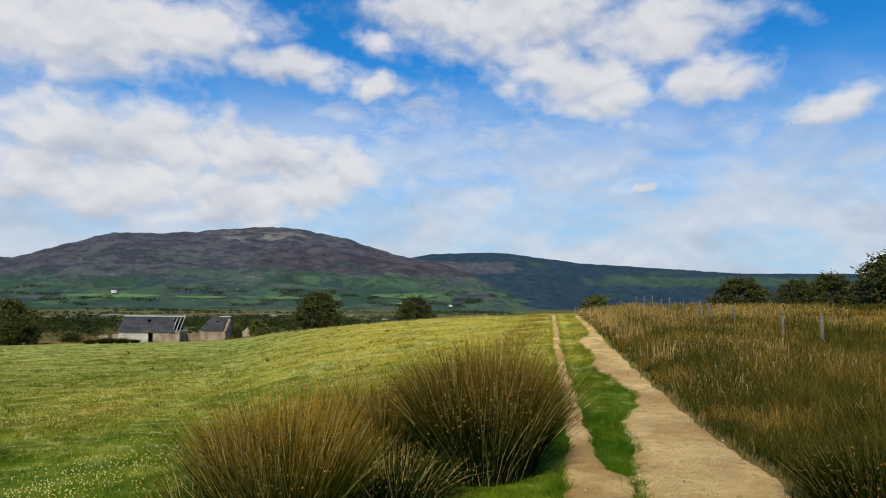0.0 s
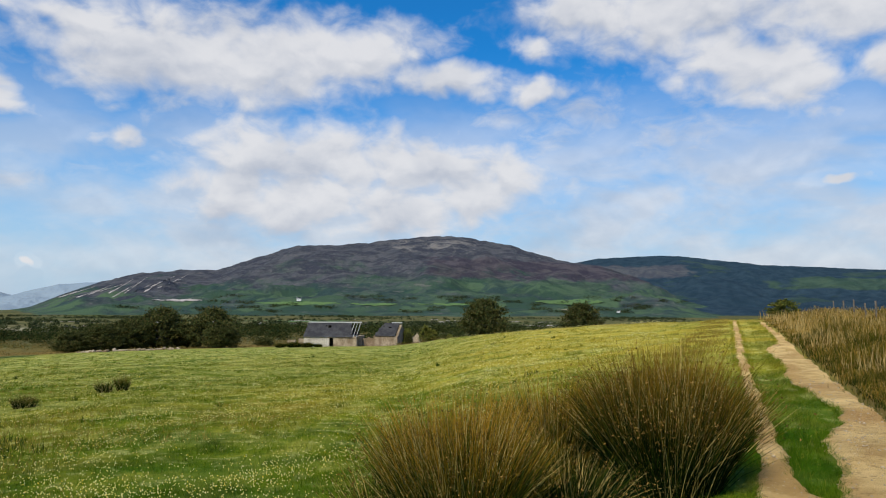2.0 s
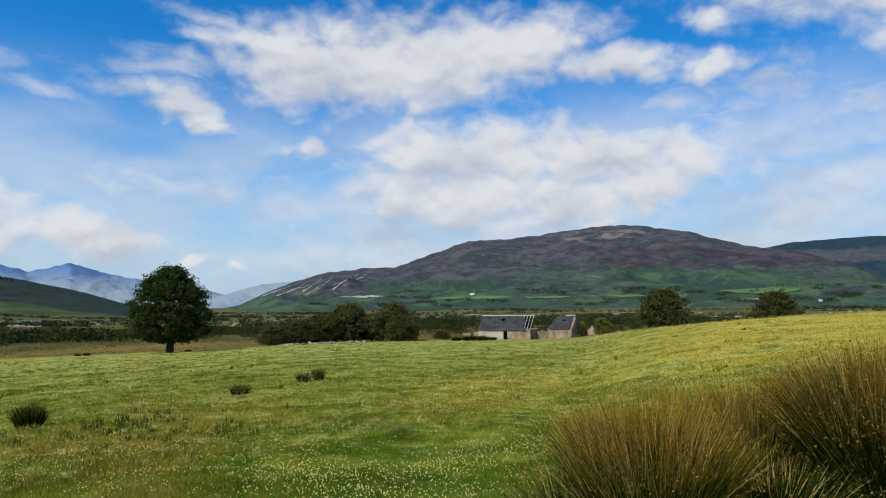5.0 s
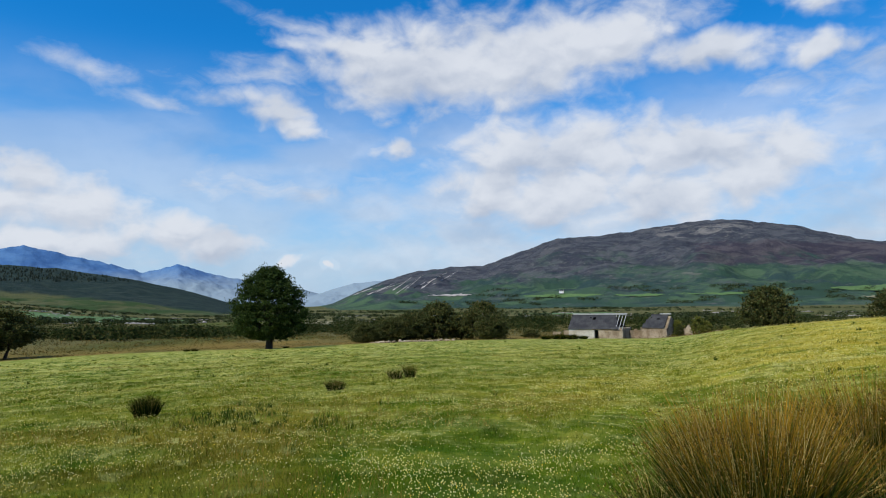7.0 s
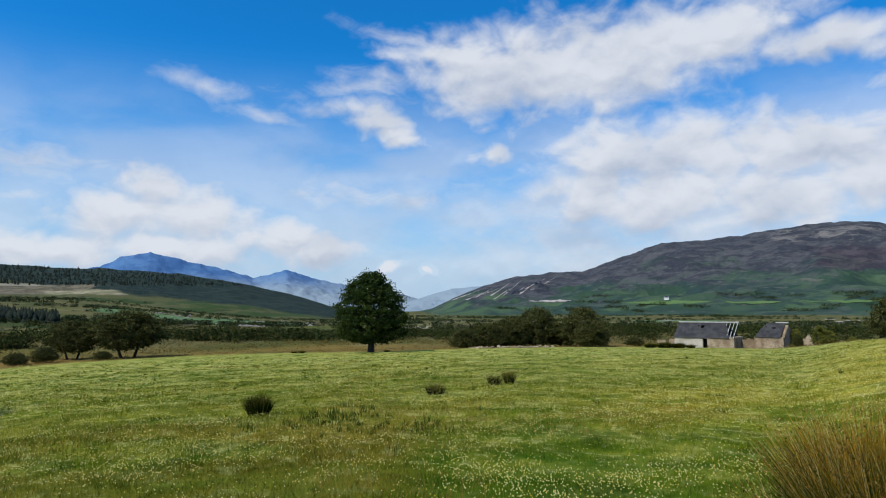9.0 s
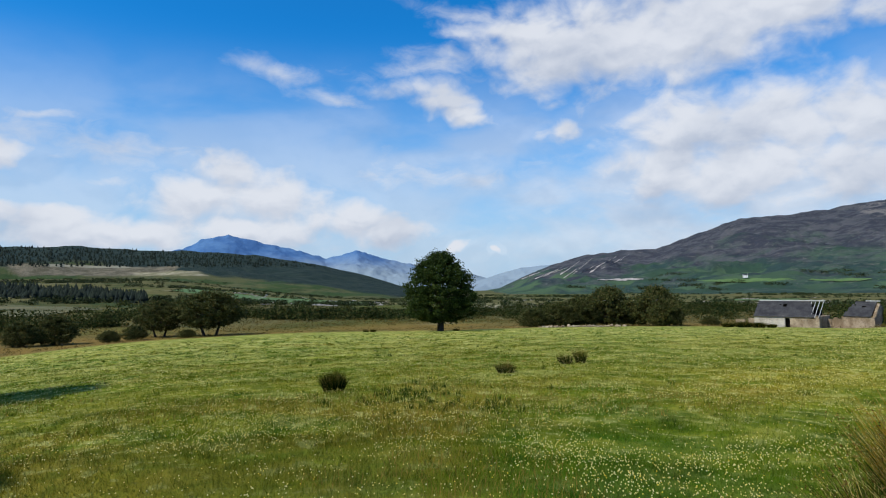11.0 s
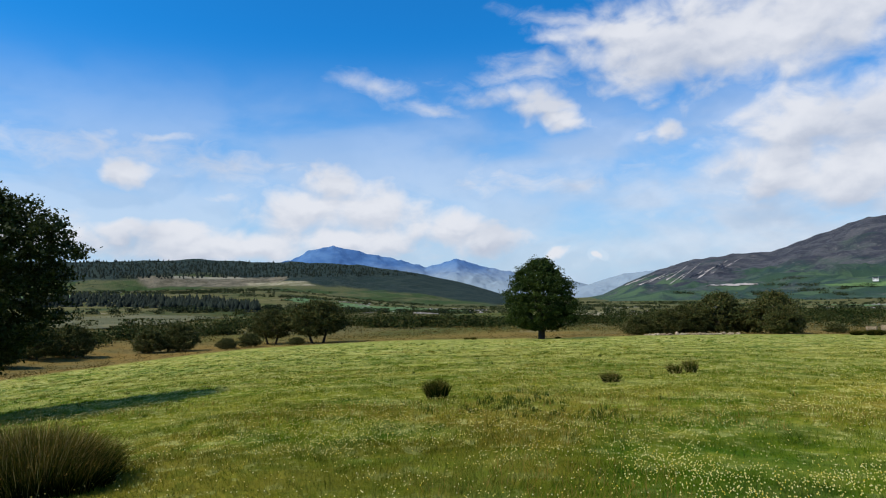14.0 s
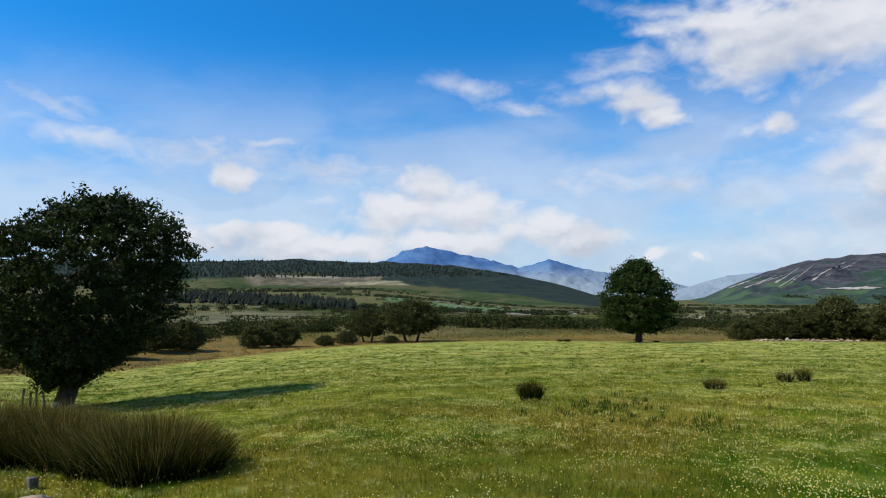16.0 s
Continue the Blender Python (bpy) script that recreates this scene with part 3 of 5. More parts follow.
def tube(path, radii, sides=8):
    """Vertices and quads of a tapered limb along a path."""
    verts, faces = [], []
    for i, (p, r) in enumerate(zip(path, radii)):
        a, b = path[max(i - 1, 0)], path[min(i + 1, len(path) - 1)]
        t = (Vector(b) - Vector(a)).normalized()
        u = t.orthogonal().normalized()
        w = t.cross(u)
        for k in range(sides):
            g = math.tau * k / sides
            wob = 1 + 0.14 * math.sin(3 * g + i)
            verts.append(Vector(p) + (u * math.cos(g) + w * math.sin(g)) * r * wob)
    for i in range(len(path) - 1):
        for k in range(sides):
            a, b = i * sides + k, i * sides + (k + 1) % sides
            faces.append((a, b, b + sides, a + sides))
    return [tuple(v) for v in verts], faces


def cards(centres, size, up=0.35, spread=0.45, r=None):
    """Small pointed leaf clumps, each one quad, turned at random and set slightly to the light."""
    r = r or rng
    n = len(centres)
    s = size * r.uniform(1 - spread, 1 + spread, n)[:, None]
    nrm = r.normal(size=(n, 3))
    nrm[:, 2] += up * 2
    nrm /= np.linalg.norm(nrm, axis=1)[:, None]
    a = np.cross(nrm, r.normal(size=(n, 3)))
    a /= np.linalg.norm(a, axis=1)[:, None]
    b = np.cross(nrm, a)
    c = np.asarray(centres)
    v = np.stack([c - a * s, c - b * s * 0.55 + a * s * 0.1, c + a * s, c + b * s * 0.55 - a * s * 0.1], 1).reshape(-1, 3)
    return v, np.arange(4 * n).reshape(-1, 4)


def blades(roots, height, lean, width, segs=2, wind=(0.0, 0.0), bend=1.6, r=None):
    """Grass or rush blades: narrow tapering strips that bend outward. lean: an outward vector a blade."""
    r = r or rng
    n = len(roots)
    h = height[:, None]
    roots = np.asarray(roots)
    turn = r.uniform(0, math.tau, n)
    side = np.stack([np.cos(turn), np.sin(turn), np.zeros(n)], 1) * (np.asarray(width) * np.ones(n))[:, None] / 2
    out = np.concatenate([lean + np.asarray(wind), np.zeros((n, 1))], 1)
    rows = []
    for i in range(segs + 1):
        f = i / segs
        mid = roots + out * (f ** bend) * h + np.array([0, 0, 1.0]) * h * f * np.sqrt(np.clip(1 - 0.45 * f * (lean ** 2).sum(1), 0.15, 1))[:, None]
        w = 1 - 0.85 * f ** 2
        rows += [mid - side * w, mid + side * w]
    v = np.stack(rows, 1)
    k = 2 * (segs + 1)
    quad = np.concatenate([[[2 * i, 2 * i + 1, 2 * i + 3, 2 * i + 2]] for i in range(segs)])
    faces = (np.arange(n)[:, None, None] * k + quad[None]).reshape(-1, 4)
    return v.reshape(-1, 3), faces


def join(*pieces):
    verts, faces, base = [], [], 0
    for v, f in pieces:
        verts.append(np.asarray(v, float))
        faces.append(np.asarray(f) + base)
        base += len(v)
    return np.concatenate(verts), np.concatenate(faces)


# ---------------------------------------------------------------- the lie of the land
# fall of the field by bearing, and how far it reaches before it breaks towards the valley
FALL_AZ = (-180, -60, -34, -20, -10, -3, 4, 9, 13, 18, 28, 40, 52, 65, 77, 90, 97, 110, 180)
FALL = (-0.010, -0.026, -0.0255, -0.025, -0.0225, -0.013, 0.001, 0.0127, 0.024, 0.047, 0.048, 0.050, 0.054, 0.056, 0.060, 0.074, 0.078, 0.055, -0.010)
REACH = (60, 60, 60, 50, 40, 45, 55, 62, 74, 124, 132, 132, 120, 148, 135, 98, 70, 60, 60)


def bearing_of(x, y):
    return np.degrees(np.arctan2(-x, y)), np.hypot(x, y)


def soft_interp(az, table):
    return sum(np.interp((np.asarray(az) + k + 180) % 360 - 180, FALL_AZ, table) for k in (-2.0, -1.0, 0.0, 1.0, 2.0)) / 5


def smooth(a, b, x):
    t = np.clip((x - a) / (b - a), 0, 1)
    return t * t * (3 - 2 * t)


def land(x, y):
    """The ground's height."""
    x, y = np.asarray(x, float), np.asarray(y, float)
    az, d = bearing_of(x, y)
    reach = soft_interp(az, REACH)
    field = -soft_interp(az, FALL) * np.minimum(d, reach + 40)
    far = -7.0 - 12.5 * (1 - np.exp(-np.maximum(d - 130, 0) / 450))
    rise = smooth(57, 78, az) * smooth(112, 104, az)
    far = far + rise * np.interp(d, (180, 320, 600, 900, 1300), (0, 2.5, 11, 26, 40))
    z = field + (far - field) * smooth(0, 75, d - reach)
    lumps = 0.05 * np.sin(0.9 * x + 0.4 * y) * np.sin(0.7 * y - 0.3 * x + 1) + 0.03 * np.sin(2.1 * x - 1.3 * y) * np.sin(1.7 * y + 0.6 * x)
    roll = 1.2 * np.sin(0.021 * x + 1) * np.sin(0.017 * y) * smooth(180, 500, d)
    return z + lumps * smooth(1.5, 8, d) + roll


def on_land(az, d, sink=0.0):
    p = bearing(az, d)
    p.z = float(land(p.x, p.y)) - sink
    return p


def polar_sheet():
    az = np.concatenate([np.arange(-50, 110, 0.3), np.arange(110, 310, 2.5)])
    d = np.concatenate([[0.01], 0.4 * 1.042 ** np.arange(0, 229)])
    a, r = np.meshgrid(np.radians(az), d)
    x, y = -r * np.sin(a), r * np.cos(a) - 1.5
    z = land(x, y)
    na, nd = len(az), len(d)
    v = np.stack([x, y, z], -1).reshape(-1, 3)
    i, j = np.meshgrid(np.arange(nd - 1), np.arange(na), indexing="ij")
    f = np.stack([i * na + j, (i + 1) * na + j, (i + 1) * na + (j + 1) % na, i * na + (j + 1) % na], -1).reshape(-1, 4)[:, ::-1]
    me = sheet("ground", v, f, M["ground"], True)
    az2, d2 = bearing_of(v[:, 0], v[:, 1])
    reach = soft_interp(az2, REACH)
    mask = smooth(10, -4, d2 - reach) * smooth(1.7, 1.2, v[:, 0] * math.cos(radians(9.7)) - v[:, 1] * math.sin(radians(9.7)))
    at = me.attributes.new("pasture", "FLOAT", "POINT")
    at.data.foreach_set("value", mask.astype(np.float32))
    return me


ground = tagged(new("ground", polar_sheet()), "green clover pasture falling to a rough brown valley floor", "ground", kind="structure")


# ---------------------------------------------------------------- mountains
def hill(name, label, mat, near, far, profile, foot=-24.0, power=1.25, rough=44.0, seed=0, columns=320, rows=56, crag=3.0):
    """A ridge: profile gives (bearing, height in degrees of the skyline) at the distance far. Returns a function for points on its face."""
    azs, els = zip(*sorted(profile))
    a = np.linspace(azs[0], azs[-1], columns)
    ridge = np.maximum(far * np.tan(np.radians(np.interp(a, azs, els))) + EYE, foot + 0.5)
    v = np.concatenate([np.linspace(0, 1, rows), np.linspace(1.03, 1.5, 9)])

    def place(az, top, t):
        d = near + (far - near) * t
        up = t ** power if t <= 1 else 1 - 1.6 * (t - 1)
        p = bearing(az, d)
        k = noise.fractal(Vector((p.x, p.y, seed * 700.0)) * 0.0042, 0.9, 2.1, 6)
        hgt = max(top - foot, 0)
        gully = rough * k * min(1, hgt / 120) * (4 * t * (1 - t) if t < 1 else 0.0)
        crest = crag * noise.fractal(Vector((p.x, p.y, 5.0)) * 0.02, 1.0, 2.0, 3) * (1 if t > 0.9 else 0) * min(1, hgt / 120)
        p.z = foot + (top - foot) * up + gully + crest
        return p

    verts = [place(az, top, t) for t in v for az, top in zip(a, ridge)]
    i, j = np.meshgrid(np.arange(len(v) - 1), np.arange(columns - 1), indexing="ij")
    f = np.stack([i * columns + j, i * columns + j + 1, (i + 1) * columns + j + 1, (i + 1) * columns + j], -1).reshape(-1, 4)[:, ::-1]
    ob = tagged(new(name, sheet(name, [tuple(p) for p in verts], f, mat, True)), label, "mountain", kind="structure")

    def face(az, el):
        """The point of the face seen from the camera on that bearing and height."""
        top = far * math.tan(radians(float(np.interp(az, azs, els)))) + EYE
        for t in np.linspace(0, 1, 400):
            p = place(az, top, t)
            if math.degrees(math.atan2(p.z - EYE, math.hypot(p.x, p.y))) >= el:
                break
        return p
    ob.data.name = name
    return face


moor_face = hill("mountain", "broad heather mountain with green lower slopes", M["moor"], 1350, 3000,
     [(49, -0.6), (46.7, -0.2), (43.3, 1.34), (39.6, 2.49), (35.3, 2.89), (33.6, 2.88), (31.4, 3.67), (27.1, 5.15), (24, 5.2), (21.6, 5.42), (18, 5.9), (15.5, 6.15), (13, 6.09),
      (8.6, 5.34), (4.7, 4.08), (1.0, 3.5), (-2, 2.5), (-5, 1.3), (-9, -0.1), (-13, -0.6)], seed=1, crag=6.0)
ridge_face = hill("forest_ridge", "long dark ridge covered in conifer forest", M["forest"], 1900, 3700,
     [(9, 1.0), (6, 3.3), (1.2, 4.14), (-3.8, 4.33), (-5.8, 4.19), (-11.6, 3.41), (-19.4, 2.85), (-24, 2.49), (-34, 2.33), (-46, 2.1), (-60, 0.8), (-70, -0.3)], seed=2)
wood_face = hill("forest_hill", "low hill of dark conifer forest with pale clearings", M["wood_hill"], 800, 2000,
     [(112, 1.0), (104, 2.8), (96, 3.1), (89.7, 3.07), (84, 3.2), (80.6, 3.35), (75.7, 3.05), (72.8, 3.08), (67.8, 2.78), (62.9, 2.07), (58, 0.91), (55.5, 0.1), (52, -0.6)],
     foot=-24.0, power=1.25, seed=3, rough=16.0)
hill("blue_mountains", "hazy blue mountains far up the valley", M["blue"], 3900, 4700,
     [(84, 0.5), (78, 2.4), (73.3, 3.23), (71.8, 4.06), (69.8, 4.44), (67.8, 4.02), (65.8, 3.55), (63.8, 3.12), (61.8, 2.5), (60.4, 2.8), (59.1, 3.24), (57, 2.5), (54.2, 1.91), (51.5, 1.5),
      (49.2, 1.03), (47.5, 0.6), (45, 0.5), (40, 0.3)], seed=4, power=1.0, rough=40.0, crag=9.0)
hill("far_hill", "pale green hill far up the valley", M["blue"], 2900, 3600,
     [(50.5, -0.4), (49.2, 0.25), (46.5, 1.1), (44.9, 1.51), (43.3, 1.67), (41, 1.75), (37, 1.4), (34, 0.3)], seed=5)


def scree(n):
    """Pale runs of loose stone down the end of the mountain."""
    for i in range(n):
        az = 43.0 - 0.62 * i + random.uniform(-0.2, 0.2)
        top = float(np.interp(az, (35, 39.6, 43.3), (2.75, 2.3, 1.25))) * random.uniform(0.72, 0.95)
        low = top * random.uniform(0.30, 0.66)
        verts, faces = [], []
        steps = 9
        for k in range(steps):
            f = k / (steps - 1)
            el = top + (low - top) * f
            for s in (-1, 1):
                w = 0.055 * (0.25 + 1.0 * f) * random.uniform(0.5, 1.5)
                p = moor_face(az + 1.7 * f + s * w, el)
                toward = Vector((-p.x, -p.y, 60)).normalized()
                verts.append(tuple(p + toward * 1.6))
        for k in range(steps - 1):
            faces.append((2 * k, 2 * k + 1, 2 * k + 3, 2 * k + 2))
        tagged(new("scree_run", sheet("scree_run", verts, faces, M["scree"])), "pale run of loose stone on the mountainside", "scree", "scree runs", "structure")


scree(13)


def slope_field(name, label, az0, az1, el0, el1, mat, lift=3.0, face=moor_face, wave=0.03):
    """A field or bare patch draped over the mountain's foot."""
    verts, n = [], 26
    for i in range(n):
        f = i / (n - 1)
        az = az0 + (az1 - az0) * f
        for k in range(3):
            el = el0 + (el1 - el0) * k / 2 + wave * math.sin(9 * f + k) + 0.6 * wave * math.sin(23 * f)
            el += (1 - k) * 0.5 * (el1 - el0) * (abs(2 * f - 1) ** 4)
            p = face(az, el)
            verts.append(tuple(p + Vector((-p.x, -p.y, 250)).normalized() * lift))
    faces = [(3 * i + k, 3 * i + k + 1, 3 * i + k + 4, 3 * i + k + 3) for i in range(n - 1) for k in range(2)]
    tagged(new(name, sheet(name, verts, faces, mat, True)), label, "field", "slope fields", "structure")


slope_field("hill_field", "light green hay field on the mountain's foot", 30.5, 23.2, 0.06, 0.30, M["hay"])
slope_field("hill_field", "light green hay field on the mountain's foot", 22.6, 18.0, 0.05, 0.22, M["hay"])
slope_field("hill_field", "light green hay field on the mountain's foot", 17.2, 11.0, 0.10, 0.24, M["hay"])
slope_field("hill_field", "light green hay field on the mountain's foot", 6.5, 0.5, 0.25, 0.62, M["hay"])
slope_field("hill_field", "pale mown field on the mountain's foot", 4.6, 2.6, -0.30, -0.16, M["mown"])
slope_field("valley_field", "light green pasture below the forest", 74.0, 58.0, 620, 830, M["hay"], 0.8, on_land, 14.0)
slope_field("valley_field", "light green pasture below the forest", 94.0, 86.0, 820, 990, M["hay"], 0.8, on_land, 14.0)
slope_field("valley_field", "pale grassy slope below the forest", 97.0, 78.5, 300, 450, M["slope_grass"], 0.8, on_land, 14.0)
slope_field("valley_field", "pale dry meadow in the valley", 50.0, 43.0, 420, 520, M["mown"], 0.8, on_land, 12.0)
slope_field("valley_field", "pale dry meadow in the valley", 41.0, 34.0, 330, 380, M["slope_grass"], 0.8, on_land, 9.0)
slope_field("valley_field", "pale dry meadow in the valley", 19.0, 8.0, 640, 720, M["slope_grass"], 0.8, on_land, 12.0)
slope_field("valley_field", "light green pasture in the valley", 33.0, 22.0, 760, 860, M["hay"], 0.8, on_land, 12.0)
slope_field("quarry_face", "pale strip of bare quarried stone", 38.4, 34.2, 0.30, 0.44, M["scree"])


# ---------------------------------------------------------------- trees
ROUND = ((0, 0.35), (0.15, 0.82), (0.35, 1.0), (0.6, 0.93), (0.8, 0.70), (0.93, 0.42), (1, 0.12))
FLARED = ((0, 0.16), (0.10, 0.38), (0.22, 0.66), (0.38, 0.90), (0.6, 1.0), (0.75, 0.93), (0.88, 0.70), (0.96, 0.42), (1, 0.15))
EGG = ((0, 0.42), (0.12, 0.90), (0.28, 1.0), (0.5, 0.97), (0.7, 0.78), (0.86, 0.52), (0.95, 0.30), (1, 0.10))
LOW = ((0, 0.75), (0.2, 1.0), (0.5, 0.95), (0.75, 0.70), (0.92, 0.36), (1, 0.1))


def make_tree(name, label, category, height, width, base, leaf, clumps, leaves, mat, seed, shape=ROUND, lean=0.0, twig=0.09, trunk_r=None, stems=1, group=""):
    """A tapered trunk with limbs, and a crown of leafy twigs that end in an uneven, gappy edge. shape: half width over height."""
    r = np.random.default_rng(seed)
    random.seed(seed)
    root = empty(name, Matrix(), label, category, group)
    tr = trunk_r or height * 0.032
    tall = height - base
    hs, ws = zip(*shape)

    boughs = [(r.uniform(0.03, 0.98), r.uniform(0, math.tau), r.uniform(0.6, 1.15)) for _ in range(44)]

    def skin(h, g):
        # each bough pushes its own rounded head of leaves out of the crown
        near = np.zeros(np.shape(h))
        for bh, bg, reach in boughs:
            turn = (np.asarray(g) - bg + math.pi) % math.tau - math.pi
            near = np.maximum(near, reach * np.exp(-((np.asarray(h) - bh) / 0.11) ** 2 - (turn / 0.42) ** 2))
        return width / 2 * np.interp(h, hs, ws) * (0.84 + 0.24 * near)

    pieces = []
    for s in range(stems):
        g0 = math.tau * s / stems + r.uniform(0, 1)
        off = 0.0 if stems == 1 else width * 0.09
        k = stems ** 0.5
        foot = Vector((off * math.cos(g0), off * math.sin(g0), -0.3))
        fork = Vector((foot.x * 2 + lean * 0.4, foot.y * 2, base + 0.30 * tall))
        path = [foot, foot + Vector((0, 0, 0.45)), foot.lerp(fork, 0.45) + Vector((r.uniform(-.1, .1) * width * .12, r.uniform(-.1, .1), 0)), fork]
        pieces.append(tube(path, [tr * 1.6 / k, tr * 1.08 / k, tr * 0.85 / k, tr * 0.6 / k], 10))
        for q in range(11):
            g, h = math.tau * q / 11 + r.uniform(-0.3, 0.3), r.uniform(0.15, 0.92)
            w = 0.86 * float(skin(h, g))
            end = Vector((lean * h + math.cos(g) * w, math.sin(g) * w, base + tall * h))
            start = foot.lerp(fork, r.uniform(0.5, 1.0))
            knee = start.lerp(end, 0.5) + Vector((r.uniform(-.3, .3), r.uniform(-.3, .3), tall * 0.05))
            pieces.append(tube([start, knee, end], [tr * 0.40 / k, tr * 0.24 / k, tr * 0.05], 6))
    v, f = join(*pieces)
    child("trunk", sheet("trunk", v, f, M["bark"], True), root)
    # twigs: most near the skin, pointing outward
    h = r.uniform(0, 1, clumps) ** 0.9
    g = r.uniform(0, math.tau, clumps)
    depth = 1 - 0.62 * r.uniform(0, 1, clumps) ** 1.7
    w = skin(h, g) * depth
    c = np.stack([lean * h + np.cos(g) * w, np.sin(g) * w, base + tall * h], 1)
    out = np.stack([np.cos(g), np.sin(g), r.uniform(-0.25, 0.55, clumps) + 0.8 * np.clip(h - 0.75, 0, 1)], 1)
    out += r.normal(size=out.shape) * 0.35
    size = width * twig * r.uniform(0.6, 1.5, clumps)
    along = r.uniform(-0.6, 1.0, (clumps, leaves, 1))
    pts = c[:, None] + out[:, None] * along * size[:, None, None] + r.normal(size=(clumps, leaves, 3)) * (size[:, None, None] * np.array([0.30, 0.30, 0.20]))
    v, f = cards(pts.reshape(-1, 3), leaf, 0.35, 0.45, r)
    child("crown", sheet("crown", v, f, mat), root)
    return root


def set_tree(tree, az, d, scale=(1, 1, 1), turn=0.0, sink=0.0):
    p = on_land(az, d, sink)
    tree.matrix_world = Matrix.Translation(p) @ Matrix.Rotation(turn, 4, "Z") @ Matrix.Diagonal((*scale, 1))
    return tree


def copy_tree(tree, az, d, scale=1.0, turn=0.0, wide=1.0, sink=0.0, label=""):
    old = tree.scale.copy()
    tree.scale = (1, 1, 1)
    ob = copy_thing(tree, Matrix.Translation(on_land(az, d, sink)) @ Matrix.Rotation(turn, 4, "Z") @ Matrix.Diagonal((scale * wide, scale * wide, scale, 1)))
    tree.scale = old
    if label:
        tagged(ob, label)
    return ob


oak = make_tree("oak_tree", "round full-leaved oak standing alone in the pasture", "tree", 13.9, 12.9, 1.7, 0.155, 1300, 48, M["oak_leaf"], 11, EGG, twig=0.055, trunk_r=0.6)
set_tree(oak, 52.0, 115, (0.94, 0.94, 0.97))
thorn = make_tree("hawthorn_tree", "dark wind-shaped hawthorn with a thick gnarled trunk", "tree", 7.1, 6.7, 0.75, 0.066, 1350, 54, M["thorn_leaf"], 12, FLARED, lean=1.1, twig=0.048, trunk_r=0.30)
set_tree(thorn, 98.3, 26, turn=radians(98))

bush_a = make_tree("bush_tree", "dark round bush tree behind the brow of the field", "tree", 4.6, 5.9, 0.35, 0.12, 340, 44, M["bush_leaf"], 21, LOW, twig=0.085, stems=3, trunk_r=0.16)
set_tree(bush_a, 10.9, 84)
bush_b = make_tree("bush_tree", "low spreading hawthorn bush at the field's edge", "tree", 6.0, 8.2, 0.4, 0.145, 420, 46, M["bush_leaf"], 22, LOW, twig=0.08, stems=3, trunk_r=0.2)
set_tree(bush_b, 33.0, 138, (0.86, 0.86, 0.85), turn=0.5)
bush_c = make_tree("field_tree", "spreading hedgerow tree with an open low crown", "tree", 9.6, 11.5, 1.8, 0.18, 460, 44, M["bush_leaf"], 23, ROUND, twig=0.075, stems=2, trunk_r=0.35)
set_tree(bush_c, 71.2, 158, (1.25, 1.25, 1.02), turn=1.0)

# copies: which tree, bearing, distance, scale, width
for tree, az, d, s, w in [
    (bush_a, 2.6, 78, 0.80, 0.95),
    (bush_b, 37.6, 150, 1.36, 0.98), (bush_b, 33.7, 146, 1.32, 0.92), (bush_b, 40.0, 146, 0.98, 1.1), (bush_b, 41.9, 141, 0.80, 1.2), (bush_b, 43.9, 138, 0.62, 1.3), (bush_b, 35.4, 152, 0.8, 1.2),
    (bush_a, 29.6, 152, 0.42, 1.7),
    (bush_b, -24.2, 76, 0.72, 1.08), (bush_b, -28.2, 78, 0.66, 0.95), (bush_b, -30.4, 80, 0.78, 0.85), (bush_b, -35.2, 72, 0.86, 1.25), (bush_b, -40.5, 68, 0.9, 1.2), (bush_b, -46, 64, 0.9, 1.2),
    (bush_c, 75.0, 162, 0.82, 1.15), (bush_b, 82.2, 150, 0.92, 1.0), (bush_b, 84.4, 148, 0.75, 1.1), (bush_b, 89.8, 140, 0.95, 1.0), (bush_b, 92.2, 135, 1.0, 1.0), (bush_b, 94.8, 120, 0.9, 1.1),
    (bush_b, 98.5, 110, 1.1, 1.0), (bush_b, 102, 100, 1.1, 1.0), (bush_a, 76.8, 152, 0.62, 1.35), (bush_a, 73.0, 152, 0.35, 1.8), (bush_b, 78.6, 150, 0.36, 1.5),
]:
    copy_tree(tree, az, d, s, random.uniform(0, 6.28), w)


def leaf_heap(name, label, spots, mat, r, k=58, leaf=0.125):
    """Many low leafy clumps in one mesh. spots: x, y, z, height, width of each."""
    s = np.asarray(spots)
    n = len(s)
    p = np.clip(r.normal(size=(n, k, 3)), -1.5, 1.5) * 0.46
    p[:, :, 2] = np.abs(p[:, :, 2]) * 0.9 + 0.10
    p = p * np.stack([s[:, 4], s[:, 4], s[:, 3]], 1)[:, None] * np.array([0.62, 0.62, 0.80])
    c = (p + s[:, None, :3]).reshape(-1, 3)
    size = np.repeat(s[:, 3] * leaf, k)[:, None]
    nrm = r.normal(size=c.shape) + np.array([0, 0, 0.6])
    nrm /= np.linalg.norm(nrm, axis=1)[:, None]
    a = np.cross(nrm, r.normal(size=c.shape))
    a /= np.linalg.norm(a, axis=1)[:, None]
    b = np.cross(nrm, a)
    v = np.stack([c - a * size, c - b * size * .8, c + a * size, c + b * size * .8], 1).reshape(-1, 3)
    return tagged(new(name, sheet(name, v, np.arange(len(v)).reshape(-1, 4), mat)), label, "woodland", kind="stuff")


